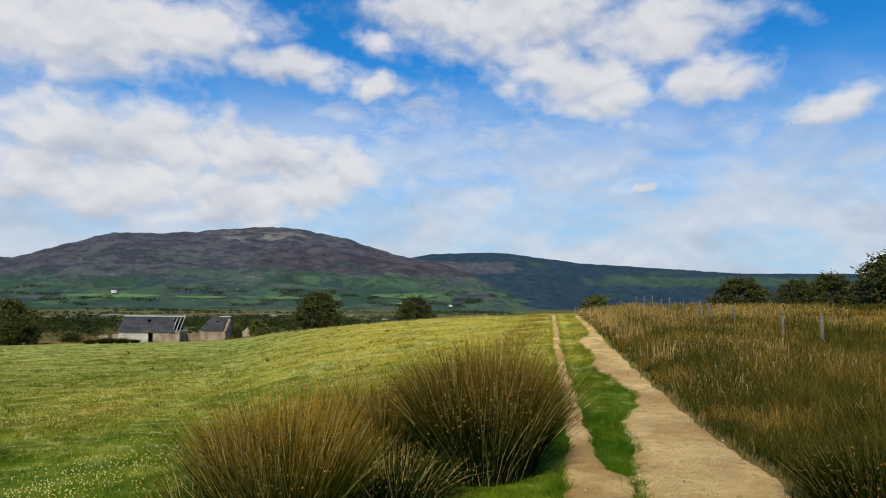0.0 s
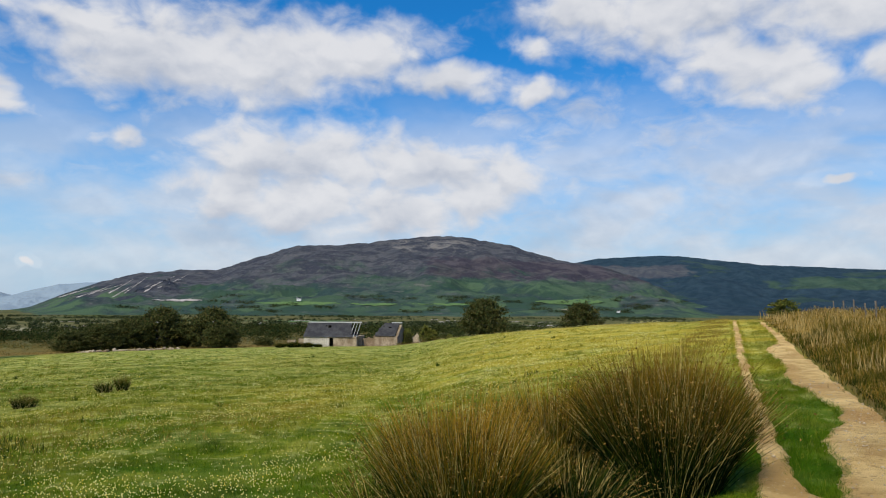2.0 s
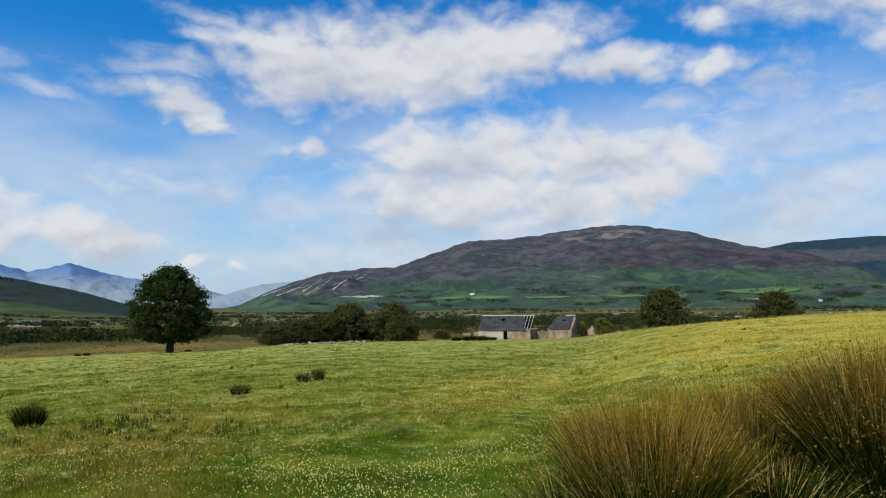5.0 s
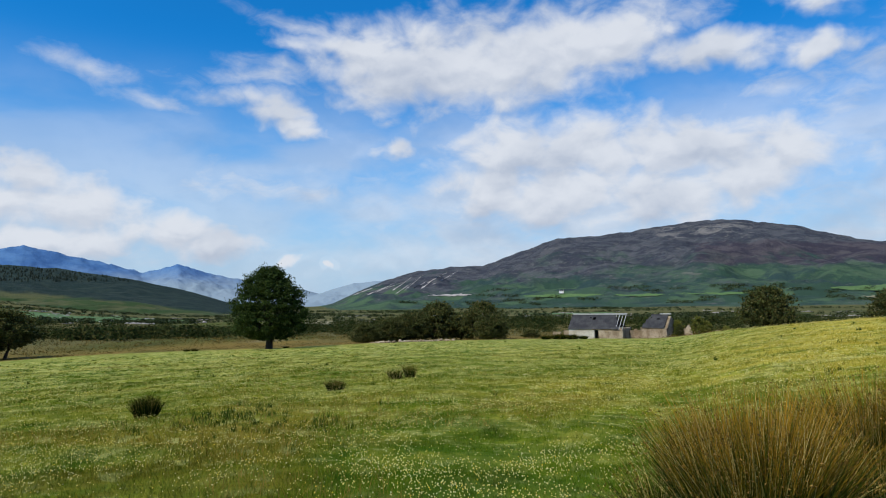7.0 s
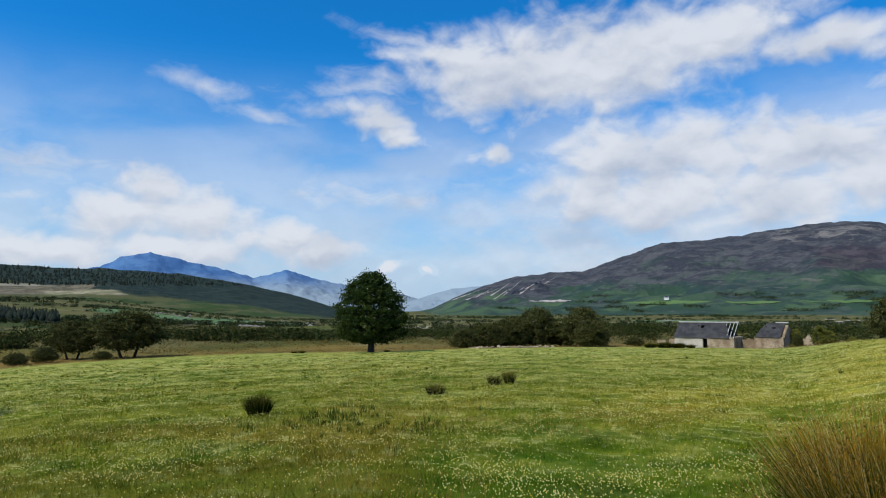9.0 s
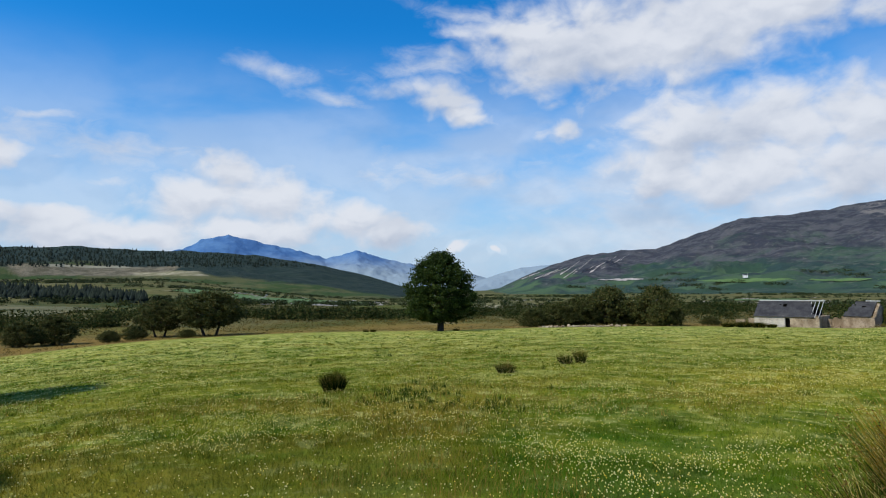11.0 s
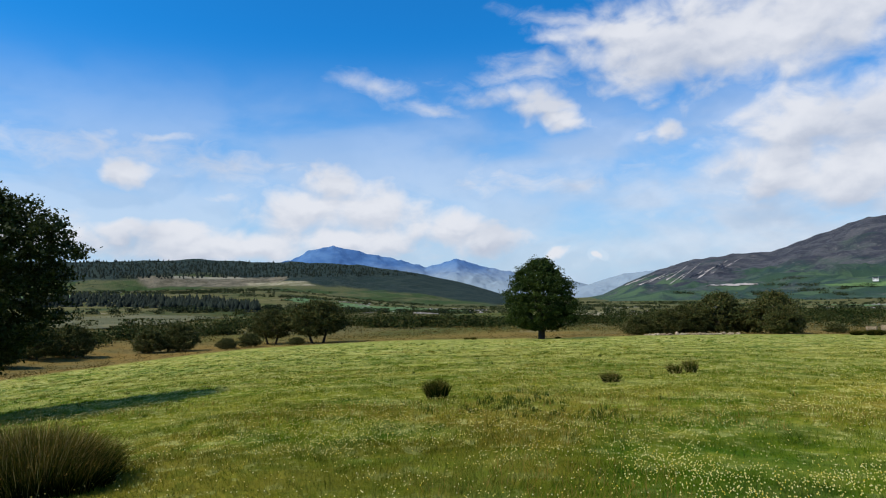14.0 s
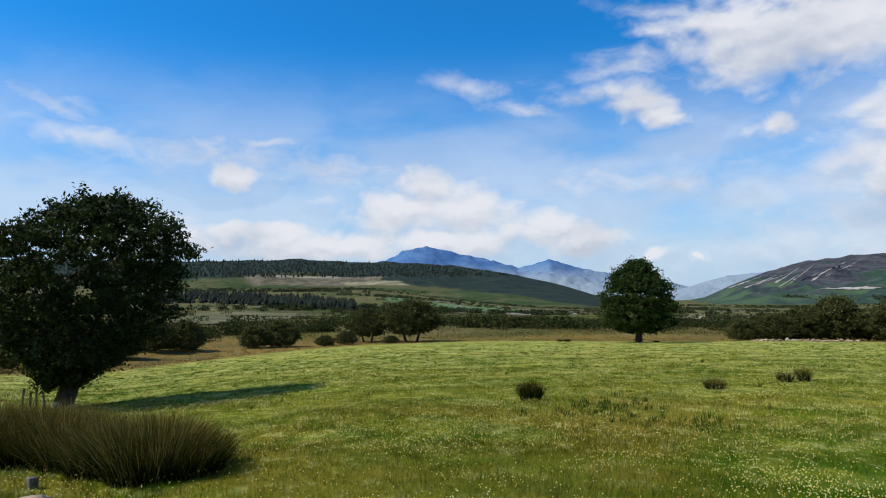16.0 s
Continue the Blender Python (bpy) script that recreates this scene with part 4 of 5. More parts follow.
def woods():
    """Hedges and woods of the valley floor and the lower slopes."""
    r = np.random.default_rng(5)
    spots = []

    def clump(x, y, h, w=None):
        az, d = bearing_of(x, y)
        if d < soft_interp(az, REACH) + 22 or (az > 78 and 290 < d < 470 and r.uniform() < 0.9):
            return
        spots.append((x, y, float(land(x, y)) - 0.3, h, w or h * r.uniform(1.0, 1.8)))

    for _ in range(120):
        az, d = r.uniform(-10, 106), 210 * (7.0 ** r.uniform(0, 1))
        p = bearing(az, d)
        run = az + r.uniform(68, 112)
        for q in np.arange(0, r.uniform(30, 150) * (1 + d / 700), 6.0):
            o = bearing(run, q)
            if r.uniform() < 0.84:
                clump(p.x + o.x + r.normal() * 2.5, p.y + o.y + r.normal() * 2.5, r.uniform(1.6, 5.2))
    for _ in range(30):
        az, d = r.uniform(-8, 106), 260 * (5.0 ** r.uniform(0, 1))
        p = bearing(az, d)
        u = bearing(az + 90, 1.0)
        for _ in range(46):
            a, b = r.normal() * 42, r.normal() * 14
            clump(p.x + u.x * a - u.y * b, p.y + u.y * a + u.x * b, r.uniform(3.0, 7.0))
    # the hedge and scrub behind the oak
    for q in np.arange(54.5, 66.5, 0.42):
        p = bearing(q + r.normal() * 0.2, 232 + r.normal() * 9)
        clump(p.x, p.y, r.uniform(4.5, 7.0))
    # nearer hedges on the falling ground beyond the pasture
    for a0, a1, d0, d1, h in ((104, 88, 150, 168, 4.0), (92, 78, 182, 205, 4.6), (80, 66, 236, 250, 5.0), (50, 30, 250, 300, 4.5), (48, 20, 380, 420, 5.0), (30, -6, 300, 360, 5.0)):
        for f in np.arange(0, 1, 0.012):
            if r.uniform() < 0.62 * (0.25 + 1.3 * (math.sin(f * 37 + a0) > -0.3)) / 1.3:
                p = bearing(a0 + (a1 - a0) * f + r.normal() * 0.15, d0 + (d1 - d0) * f + r.normal() * 5)
                clump(p.x, p.y, h * r.uniform(0.6, 1.25))
    close = [s for s in spots if math.hypot(s[0], s[1]) < 470]
    leaf_heap("far_woods", "dark hedges and scrub woods across the valley floor", [s for s in spots if math.hypot(s[0], s[1]) >= 470], M["wood_leaf"], r)
    leaf_heap("field_hedges", "dark leafy hedges beyond the edge of the pasture", close, M["hedge_leaf"], r, 150, 0.068)
    tuss = []
    az, d = r.uniform(14, 106, 16000), 62 + 280 * r.uniform(0, 1, 16000) ** 1.7
    for a, q in zip(az, d):
        p = bearing(a, q)
        if q > float(soft_interp(a, REACH)) + 4:
            tuss.append((p.x, p.y, float(land(p.x, p.y)) - 0.1, r.uniform(0.4, 0.9), r.uniform(1.2, 2.6)))
    for a, q in zip(r.uniform(14, 106, 9000), 175 + 330 * r.uniform(0, 1, 9000) ** 1.4):
        p = bearing(a, q)
        tuss.append((p.x, p.y, float(land(p.x, p.y)) - 0.2, r.uniform(0.7, 1.7), r.uniform(2.5, 6.0)))
    leaf_heap("rough_grass", "ochre tussock grass and bracken beyond the pasture", tuss, M["tussock"], r, 9)
    high = []
    for _ in range(70):
        az, el = r.uniform(-6, 44), r.uniform(-0.55, 0.85)
        if az > 33 and el > 0.1:
            continue
        for q in range(int(r.integers(3, 16))):
            p = moor_face(az + q * 0.11 + r.normal() * 0.03, el + r.normal() * 0.03)
            high.append((p.x, p.y, p.z - 2, r.uniform(7, 13), r.uniform(14, 24)))
    leaf_heap("slope_hedges", "dark hedgerows and copses on the lower mountain slope", high, M["wood_leaf"], r, 20)


woods()


def conifers():
    """Plantation spruces on the low hill: two stacked ragged cones each, in one mesh."""
    r = np.random.default_rng(9)
    verts, faces = [], []
    rows = [(r.uniform(56, 104), r.uniform(1.75, 3.2)) for _ in range(2600)]
    # a nearer belt that comes down the slope
    far = np.arange(430.0, 1000.0, 6.0)
    for az in r.uniform(76.0, 96.0, 900):
        el = r.uniform(np.interp(az, (76, 88), (-1.15, -0.35)), np.interp(az, (76, 80, 88), (-0.85, -0.05, 0.45)))
        a = radians(az)
        slope = np.degrees(np.arctan((land(-far * np.sin(a), far * np.cos(a)) - EYE) / far))
        rows.append((az, -float(np.interp(el, slope, far))))
    for az, el in rows:
        if el > float(np.interp(az, (55.5, 58, 62.9, 67.8, 72.8, 80.6), (0.1, 0.91, 2.07, 2.78, 3.08, 3.3))) - 0.13:
            continue
        p = wood_face(az, el) if el > -5 else on_land(az, -el)
        h, w = r.uniform(4.5, 9.5), r.uniform(2.0, 3.4)
        for lo, hi, wide in ((0.05, 0.72, 1.0), (0.42, 1.0, 0.66)):
            base = len(verts)
            for k in range(6):
                g = math.tau * k / 6 + r.uniform(-0.2, 0.2)
                verts.append((p.x + math.cos(g) * w * wide * r.uniform(0.75, 1.2), p.y + math.sin(g) * w * wide * r.uniform(0.75, 1.2), p.z - 1 + h * lo))
            verts.append((p.x, p.y, p.z - 1 + h * hi))
            faces += [(base + k, base + (k + 1) % 6, base + 6) for k in range(6)]
    tagged(new("spruce_plantation", sheet("spruce_plantation", verts, faces, M["spruce"])), "dark spruce plantation on the low hill", "woodland", kind="stuff")


conifers()


# ---------------------------------------------------------------- track
HEAD = radians(9.7)     # the track runs this far to the right of +y


def lane(s, l):
    """Along and across the track to world x, y."""
    return l * math.cos(HEAD) + s * math.sin(HEAD), s * math.cos(HEAD) - l * math.sin(HEAD)


def lane_of(x, y):
    return x * math.sin(HEAD) + y * math.cos(HEAD), x * math.cos(HEAD) - y * math.sin(HEAD)


# each rut's two edges: along the track, then across it
LEFT_RUT = (((-4, 5.5, 6.4, 7.0, 8.0, 9.0, 10.5, 11.9, 15.4, 18.4, 26.4, 42), (0.00, 0.02, 0.07, 0.09, 0.09, 0.08, 0.04, 0.00, -0.04, -0.13, -0.22, -0.41)),
            ((-4, 6.0, 6.2, 6.5, 7.0, 7.9, 9.0, 10.4, 11.9, 15.3, 18.4, 26.1, 42), (0.62, 0.62, 0.44, 0.40, 0.36, 0.33, 0.30, 0.28, 0.22, 0.17, 0.10, 0.06, -0.14)))
RIGHT_RUT = (((-4, 6.05, 6.2, 6.5, 7.0, 7.6, 8.3, 9.0, 9.5, 10.3, 11.3, 12.3, 14.2, 16.0, 18.6, 21.2, 23.0, 26.0, 42), (0.60, 0.60, 0.66, 0.70, 0.75, 0.70, 0.75, 0.86, 1.08, 1.15, 1.06, 0.88, 0.68, 0.82, 0.68, 0.62, 1.02, 1.11, 0.91)),
             ((-4, 5.6, 6.5, 7.2, 7.8, 9.3, 10.3, 12.2, 14.1, 16.0, 18.7, 20.9, 26, 42), (1.80, 1.76, 1.73, 1.67, 1.62, 1.66, 1.58, 1.50, 1.49, 1.48, 1.43, 1.41, 1.44, 1.15)))


def rut_edges(rut, s):
    (s0, left), (s1, right) = rut
    wob = 0.020 * np.sin(3.7 * s) + 0.012 * np.sin(11.3 * s) + 0.008 * np.sin(27 * s + 1)
    wob2 = 0.020 * np.sin(4.3 * s + 1) + 0.012 * np.sin(13.1 * s) + 0.008 * np.sin(31 * s)
    return np.interp(s, s0, left) + wob, np.interp(s, s1, right) + wob2


def bare(x, y, margin=0.0):
    """True where the track is bare earth."""
    s, l = lane_of(x, y)
    hit = np.zeros(np.shape(x), bool)
    for rut in (LEFT_RUT, RIGHT_RUT):
        a, b = rut_edges(rut, s)
        hit |= (l > a - margin) & (l < b + margin) & (s > -4) & (s < 42)
    return hit


def track():
    pieces = []
    s = np.concatenate([np.arange(-3.9, 2.0, 0.12), np.arange(2.0, 16, 0.06), np.arange(16, 42, 0.15)])
    for rut in (LEFT_RUT, RIGHT_RUT):
        a, b = rut_edges(rut, s)
        n = 9
        f = np.linspace(0, 1, n)
        l = a[:, None] + (b - a)[:, None] * f
        x, y = lane(s[:, None] + 0 * l, l)
        dish = 0.016 + 0.006 * np.sin(5 * x) * np.sin(6 * y) - 0.022 * (1 - (2 * f - 1) ** 2) * 0.4
        edge = np.where((f == 0) | (f == 1), -0.03, 0.0)
        z = land(x, y) + 0.016 + dish + edge
        v = np.stack([x, y, z], -1).reshape(-1, 3)
        i, j = np.meshgrid(np.arange(len(s) - 1), np.arange(n - 1), indexing="ij")
        q = np.stack([i * n + j, i * n + j + 1, (i + 1) * n + j + 1, (i + 1) * n + j], -1).reshape(-1, 4)
        pieces.append((v, q))
    v, f = join(*pieces)
    tagged(new("track", sheet("track", v, f, M["earth"], True)), "sandy two-rut farm track worn through the grass", "track", kind="structure")


track()


def pebbles(n):
    r = np.random.default_rng(31)
    pieces = []
    for _ in range(n):
        s = r.uniform(4.5, 14)
        rut = RIGHT_RUT if r.uniform() < 0.75 else LEFT_RUT
        a, b = rut_edges(rut, s)
        x, y = lane(s, r.uniform(a, b))
        k = r.uniform(0.004, 0.012) * (2.2 if r.uniform() < 0.12 else 1.0)
        o = np.array([(1, 0, 0), (-1, 0, 0), (0, 1, 0), (0, -1, 0), (0, 0, 0.7), (0, 0, -0.7)]) * k * r.uniform(0.7, 1.3, (6, 1))
        pieces.append((o + np.array([x, y, float(land(x, y)) + 0.028]),
                       np.array([(0, 2, 4), (2, 1, 4), (1, 3, 4), (3, 0, 4), (2, 0, 5), (1, 2, 5), (3, 1, 5), (0, 3, 5)])))
    v, f = join(*pieces)
    tagged(new("gravel", sheet("gravel", v, f, M["pebble"])), "small pale stones scattered over the track", "gravel", kind="stuff")


pebbles(900)


# ---------------------------------------------------------------- rushes
def make_rush(name, label, height, radius, count, mat, seed, width=0.0068, lean=0.55, tips=0.45, group="rushes", stray=0.12):
    """A tussock of stiff round rush stems that fan out from a tight base, with small brown flower tufts below the tips."""
    r = np.random.default_rng(seed)
    root = empty(name, Matrix(), label, "rush tussock", group)
    g, q = r.uniform(0, math.tau, count), np.sqrt(r.uniform(0, 1, count))
    base = np.stack([np.cos(g) * q * radius * 0.62, np.sin(g) * q * radius * 0.62, np.full(count, -0.02)], 1)
    h = height * r.uniform(0.50, 1.0, count) ** 0.6 * (1 - 0.25 * q ** 2) * (1 + 0.10 * np.sin(3 * g + seed) + 0.07 * np.sin(7 * g))
    out = (q * lean * r.uniform(0.5, 1.25, count) + stray * r.uniform(0, 1, count) ** 3)[:, None] * np.stack([np.cos(g), np.sin(g)], 1)
    out += r.normal(size=out.shape) * 0.19
    v, f = blades(base, h, out, width * r.uniform(0.7, 1.3, count), 3, bend=1.22, r=r)
    tagged(child("foliage", sheet("foliage", v, f, mat), root), kind="stuff")
    k = int(count * tips)
    pick = r.choice(count, k, False)
    quarter = v.reshape(count, 8, 3)
    t = r.uniform(0.15, 1.0, k)[:, None]
    at = quarter[pick, 4] * (1 - t) + quarter[pick, 6] * t + r.normal(size=(k, 3)) * 0.008
    cv, cf = cards(at, 0.0105 * (width / 0.0068) ** 0.7, 0.2, 0.4, r)
    tagged(child("bloom", sheet("bloom", cv, cf, M["rush_flower"]), root, "small brown rush flowers"), kind="stuff")
    return root


def set_thing(ob, az, d, turn=0.0, sink=0.0):
    ob.matrix_world = Matrix.Translation(on_land(az, d, sink)) @ Matrix.Rotation(turn, 4, "Z")
    return ob


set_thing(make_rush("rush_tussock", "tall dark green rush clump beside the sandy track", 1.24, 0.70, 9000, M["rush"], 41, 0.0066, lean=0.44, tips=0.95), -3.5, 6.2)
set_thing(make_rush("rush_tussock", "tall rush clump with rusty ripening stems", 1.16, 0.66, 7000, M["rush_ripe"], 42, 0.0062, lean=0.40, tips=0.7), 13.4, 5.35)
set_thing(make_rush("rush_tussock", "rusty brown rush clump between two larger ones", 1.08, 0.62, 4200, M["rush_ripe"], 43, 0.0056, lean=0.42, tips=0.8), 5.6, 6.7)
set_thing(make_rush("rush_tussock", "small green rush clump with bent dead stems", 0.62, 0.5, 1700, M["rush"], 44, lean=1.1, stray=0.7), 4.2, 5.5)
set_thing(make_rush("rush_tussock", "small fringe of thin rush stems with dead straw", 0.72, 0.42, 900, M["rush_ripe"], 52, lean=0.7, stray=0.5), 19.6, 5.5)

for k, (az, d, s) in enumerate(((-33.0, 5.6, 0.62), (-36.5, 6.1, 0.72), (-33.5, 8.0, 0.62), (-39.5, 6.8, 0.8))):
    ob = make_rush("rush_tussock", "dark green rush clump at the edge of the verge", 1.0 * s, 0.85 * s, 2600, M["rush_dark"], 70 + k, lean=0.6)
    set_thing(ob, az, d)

small_rush = make_rush("rush_tussock", "dark compact rush tussock standing in the pasture", 0.68, 0.44, 1700, M["rush_dark"], 45, 0.011, 0.28, tips=0.12)
set_thing(small_rush, 61.55, 17.2)
small_rush.scale = (0.86, 0.86, 0.86)
pale_rush = make_rush("rush_tussock", "low pale green rush tussock in the pasture", 0.50, 0.48, 700, M["rush_short"], 46, 0.011, 0.55)
set_thing(pale_rush, 46.75, 21.0)
pale_rush.scale = (0.8, 0.8, 0.8)
set_thing(make_rush("rush_tussock", "ragged two-part rush tussock in the pasture", 0.44, 0.34, 420, M["rush_short"], 47, 0.012, 0.7, tips=0.12), 41.55, 25.0)
set_thing(make_rush("rush_tussock", "ragged two-part rush tussock in the pasture", 0.66, 0.26, 320, M["rush_short"], 48, 0.012, 0.4, tips=0.12), 40.3, 25.4)

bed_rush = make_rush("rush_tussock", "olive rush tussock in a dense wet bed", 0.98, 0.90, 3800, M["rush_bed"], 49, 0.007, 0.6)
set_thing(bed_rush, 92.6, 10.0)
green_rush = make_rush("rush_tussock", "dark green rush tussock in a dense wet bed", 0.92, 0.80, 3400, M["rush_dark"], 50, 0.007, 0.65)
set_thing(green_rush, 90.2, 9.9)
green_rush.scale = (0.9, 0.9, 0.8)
for tree, az, d, s in [
    (bed_rush, 91.6, 11.0, 0.80), (bed_rush, 95.6, 10.9, 0.90), (bed_rush, 97.8, 12.0, 1.0), (bed_rush, 100.2, 12.7, 1.0), (bed_rush, 102.9, 13.0, 1.05), (green_rush, 96.2, 12.2, 0.95),
    (green_rush, 101.2, 12.4, 0.9), (bed_rush, 105.8, 12.8, 1.0), (green_rush, 104.2, 12.6, 0.95), (bed_rush, 93.8, 11.8, 0.82), (bed_rush, 98.8, 12.9, 0.95), (bed_rush, 102.2, 13.4, 1.0),
    (bed_rush, 106, 13.6, 1.0), (green_rush, 108, 12.6, 1.0),
]:
    copy_thing(tree, Matrix.Translation(on_land(az, d)) @ Matrix.Rotation(az * 3.1, 4, "Z") @ Matrix.Scale(s, 4))
for az, d, s in [(28.3, 124, 1.5), (27.2, 123, 2.0), (26.1, 123, 1.7), (25.2, 124, 1.2), (50.6, 114, 0.7), (57.8, 128, 0.9), (58.4, 129, 0.8)]:
    copy_thing(small_rush, Matrix.Translation(on_land(az, d)) @ Matrix.Rotation(az, 4, "Z") @ Matrix.Diagonal((s * 2.2, s * 2.2, s, 1)))


# ---------------------------------------------------------------- turf, verge and flowers
def patchy(x, y, k=0.45, seed=0.0):
    """Uneven smooth patches between 0 and 1: three octaves of lattice noise."""
    total = 0.0
    for octave, share in ((1.0, 0.55), (2.1, 0.30), (4.3, 0.15)):
        u, v = np.asarray(x) * k * 0.42 * octave + 91.7 * seed, np.asarray(y) * k * 0.42 * octave - 37.3 * seed
        iu, iv = np.floor(u), np.floor(v)
        fu, fv = u - iu, v - iv
        fu, fv = fu * fu * (3 - 2 * fu), fv * fv * (3 - 2 * fv)

        def corner(a, b):
            q = np.sin((iu + a) * 127.1 + (iv + b) * 311.7) * 43758.5453
            return q - np.floor(q)
        total = total + share * ((corner(0, 0) * (1 - fu) + corner(1, 0) * fu) * (1 - fv) + (corner(0, 1) * (1 - fu) + corner(1, 1) * fu) * fv)
    return np.clip(0.5 + 1.5 * (total - 0.5), 0, 1)


def scatter(n, az0, az1, d0, d1, r):
    az, d = r.uniform(az0, az1, n), d0 * (d1 / d0) ** r.uniform(0, 1, n)
    a = np.radians(az)
    return -d * np.sin(a), d * np.cos(a), d


def tufts(name, label, centres, heights, per, mat, r, width, lean=0.5, spread=0.16, wind=(0.05, 0.05), seeds=0.0):
    n = len(centres)
    c = np.repeat(centres, per, 0)
    c = c + np.concatenate([r.normal(size=(n * per, 2)) * spread, np.zeros((n * per, 1))], 1)
    c[:, 2] = land(c[:, 0], c[:, 1]) - 0.02
    h = np.repeat(heights, per) * r.uniform(0.5, 1.1, n * per)
    d = np.hypot(c[:, 0], c[:, 1])
    v, f = blades(c, h, r.normal(size=(n * per, 2)) * lean * 0.5, width * np.maximum(1, d / 7), 2, wind, r=r)
    if seeds:
        pick = r.uniform(0, 1, n * per) < seeds * np.clip(3.4 * patchy(c[:, 0], c[:, 1], 0.8, 6.0) - 1.5, 0.03, 1)
        tip = v.reshape(n * per, 6, 3)[pick]
        way = tip[:, 4] - tip[:, 2]
        hv, hf = blades(tip[:, 4] - 0.10 * way, r.uniform(0.05, 0.10, len(tip)), 0.9 * way[:, :2] / h[pick][:, None] + r.normal(size=(len(tip), 2)) * 0.25, 0.010 * np.maximum(1, d[pick] / 9), 1, r=r)
        tagged(new("seed_heads", sheet("seed_heads", hv, hf, M["seed_head"])), "golden brown seed heads of the tall grass", "grass", kind="stuff")
    return tagged(new(name, sheet(name, v, f, mat, segs=2)), label, "grass", kind="stuff")


def turf():
    r = np.random.default_rng(61)
    x, y, d = scatter(330000, -14, 106, 4.3, 75, r)
    s, l = lane_of(x, y)
    ok = ~bare(x, y, 0.015) & (l < rut_edges(RIGHT_RUT, s)[1])
    x, y, d = x[ok], y[ok], d[ok]
    n = len(x)
    h = r.uniform(0.035, 0.11, n) * (0.7 + 0.7 * patchy(x, y, 0.7, 1.0)) / (1 + d / 45)
    lean = r.normal(size=(n, 2)) * 0.45
    v, f = blades(np.stack([x, y, land(x, y) - 0.01], 1), h, lean, 0.0055 * np.maximum(1, d / 6.0), 1, r=r)
    tagged(new("turf", sheet("turf", v, f, M["turf"])), "short green pasture grass with yellowing blades", "grass", kind="stuff")
    # coarser low tufts that break up the sward
    x, y, d = scatter(15000, 0, 106, 7.0, 105, r)
    ok = (patchy(x, y, 1.5, 7.0) > 0.45) & (lane_of(x, y)[1] < -0.6) & (d < soft_interp(bearing_of(x, y)[0], REACH) - 2)
    c = np.stack([x, y, 0 * x], 1)[ok]
    tufts("grass_tufts", "coarse low grass tufts over the pasture", c, r.uniform(0.07, 0.16, len(c)), 11, M["turf"], r, 0.007, 0.9, 0.10)
    # taller ripe stalks and sorrel in rusty drifts
    x, y, d = scatter(36000, -6, 106, 5.0, 48, r)
    ok = (patchy(x, y, 0.9, 2.0) + 0.16 * ((x < -6) & (d < 20)) > 0.66) & (lane_of(x, y)[1] < -0.4)
    x, y, d = x[ok], y[ok], d[ok]
    n = len(x)
    v, f = blades(np.stack([x, y, land(x, y)], 1), r.uniform(0.10, 0.22, n) / (1 + d / 40), r.normal(size=(n, 2)) * 0.35, 0.0045 * np.maximum(1, d / 6.5), 2, r=r)
    tagged(new("ripe_stalks", sheet("ripe_stalks", v, f, M["ripe"])), "thin rusty seeding stalks in drifts over the pasture", "grass", kind="stuff")


turf()


def clover():
    r = np.random.default_rng(62)
    x, y, d = scatter(140000, -4, 106, 4.4, 95, r)
    drift = np.clip(1.7 * patchy(x, y, 0.8, 4.0) - 0.35, 0.05, 1) * np.clip(1.8 * patchy(x, y, 3.1, 9.0) - 0.3, 0.12, 1)
    ok = (r.uniform(0, 1, len(x)) < 0.04 + 0.78 * drift) & ~bare(x, y, 0.25) & (lane_of(x, y)[1] < -0.5) & ((d > 9) | (bearing_of(x, y)[0] > 16))
    x, y, d = x[ok], y[ok], d[ok]
    n = len(x)
    k = r.uniform(0.006, 0.0105, n)[:, None, None] * np.maximum(1, d / 13)[:, None, None] ** 0.62
    o = np.array([(1, 0, 0), (-1, 0, 0), (0, 1, 0), (0, -1, 0), (0, 0, 1), (0, 0, -1.0)])[None] * k
    c = np.stack([x, y, land(x, y) + r.uniform(0.06, 0.14, n)], 1)[:, None]
    tri = np.array([(0, 2, 4), (2, 1, 4), (1, 3, 4), (3, 0, 4), (2, 0, 5), (1, 2, 5), (3, 1, 5), (0, 3, 5)])
    f = (np.arange(n)[:, None, None] * 6 + tri[None]).reshape(-1, 3)
    tagged(new("clover_flowers", sheet("clover_flowers", (c + o).reshape(-1, 3), f, M["clover"])), "white and yellow clover heads dotted over the pasture", "flowers", kind="stuff")


clover()


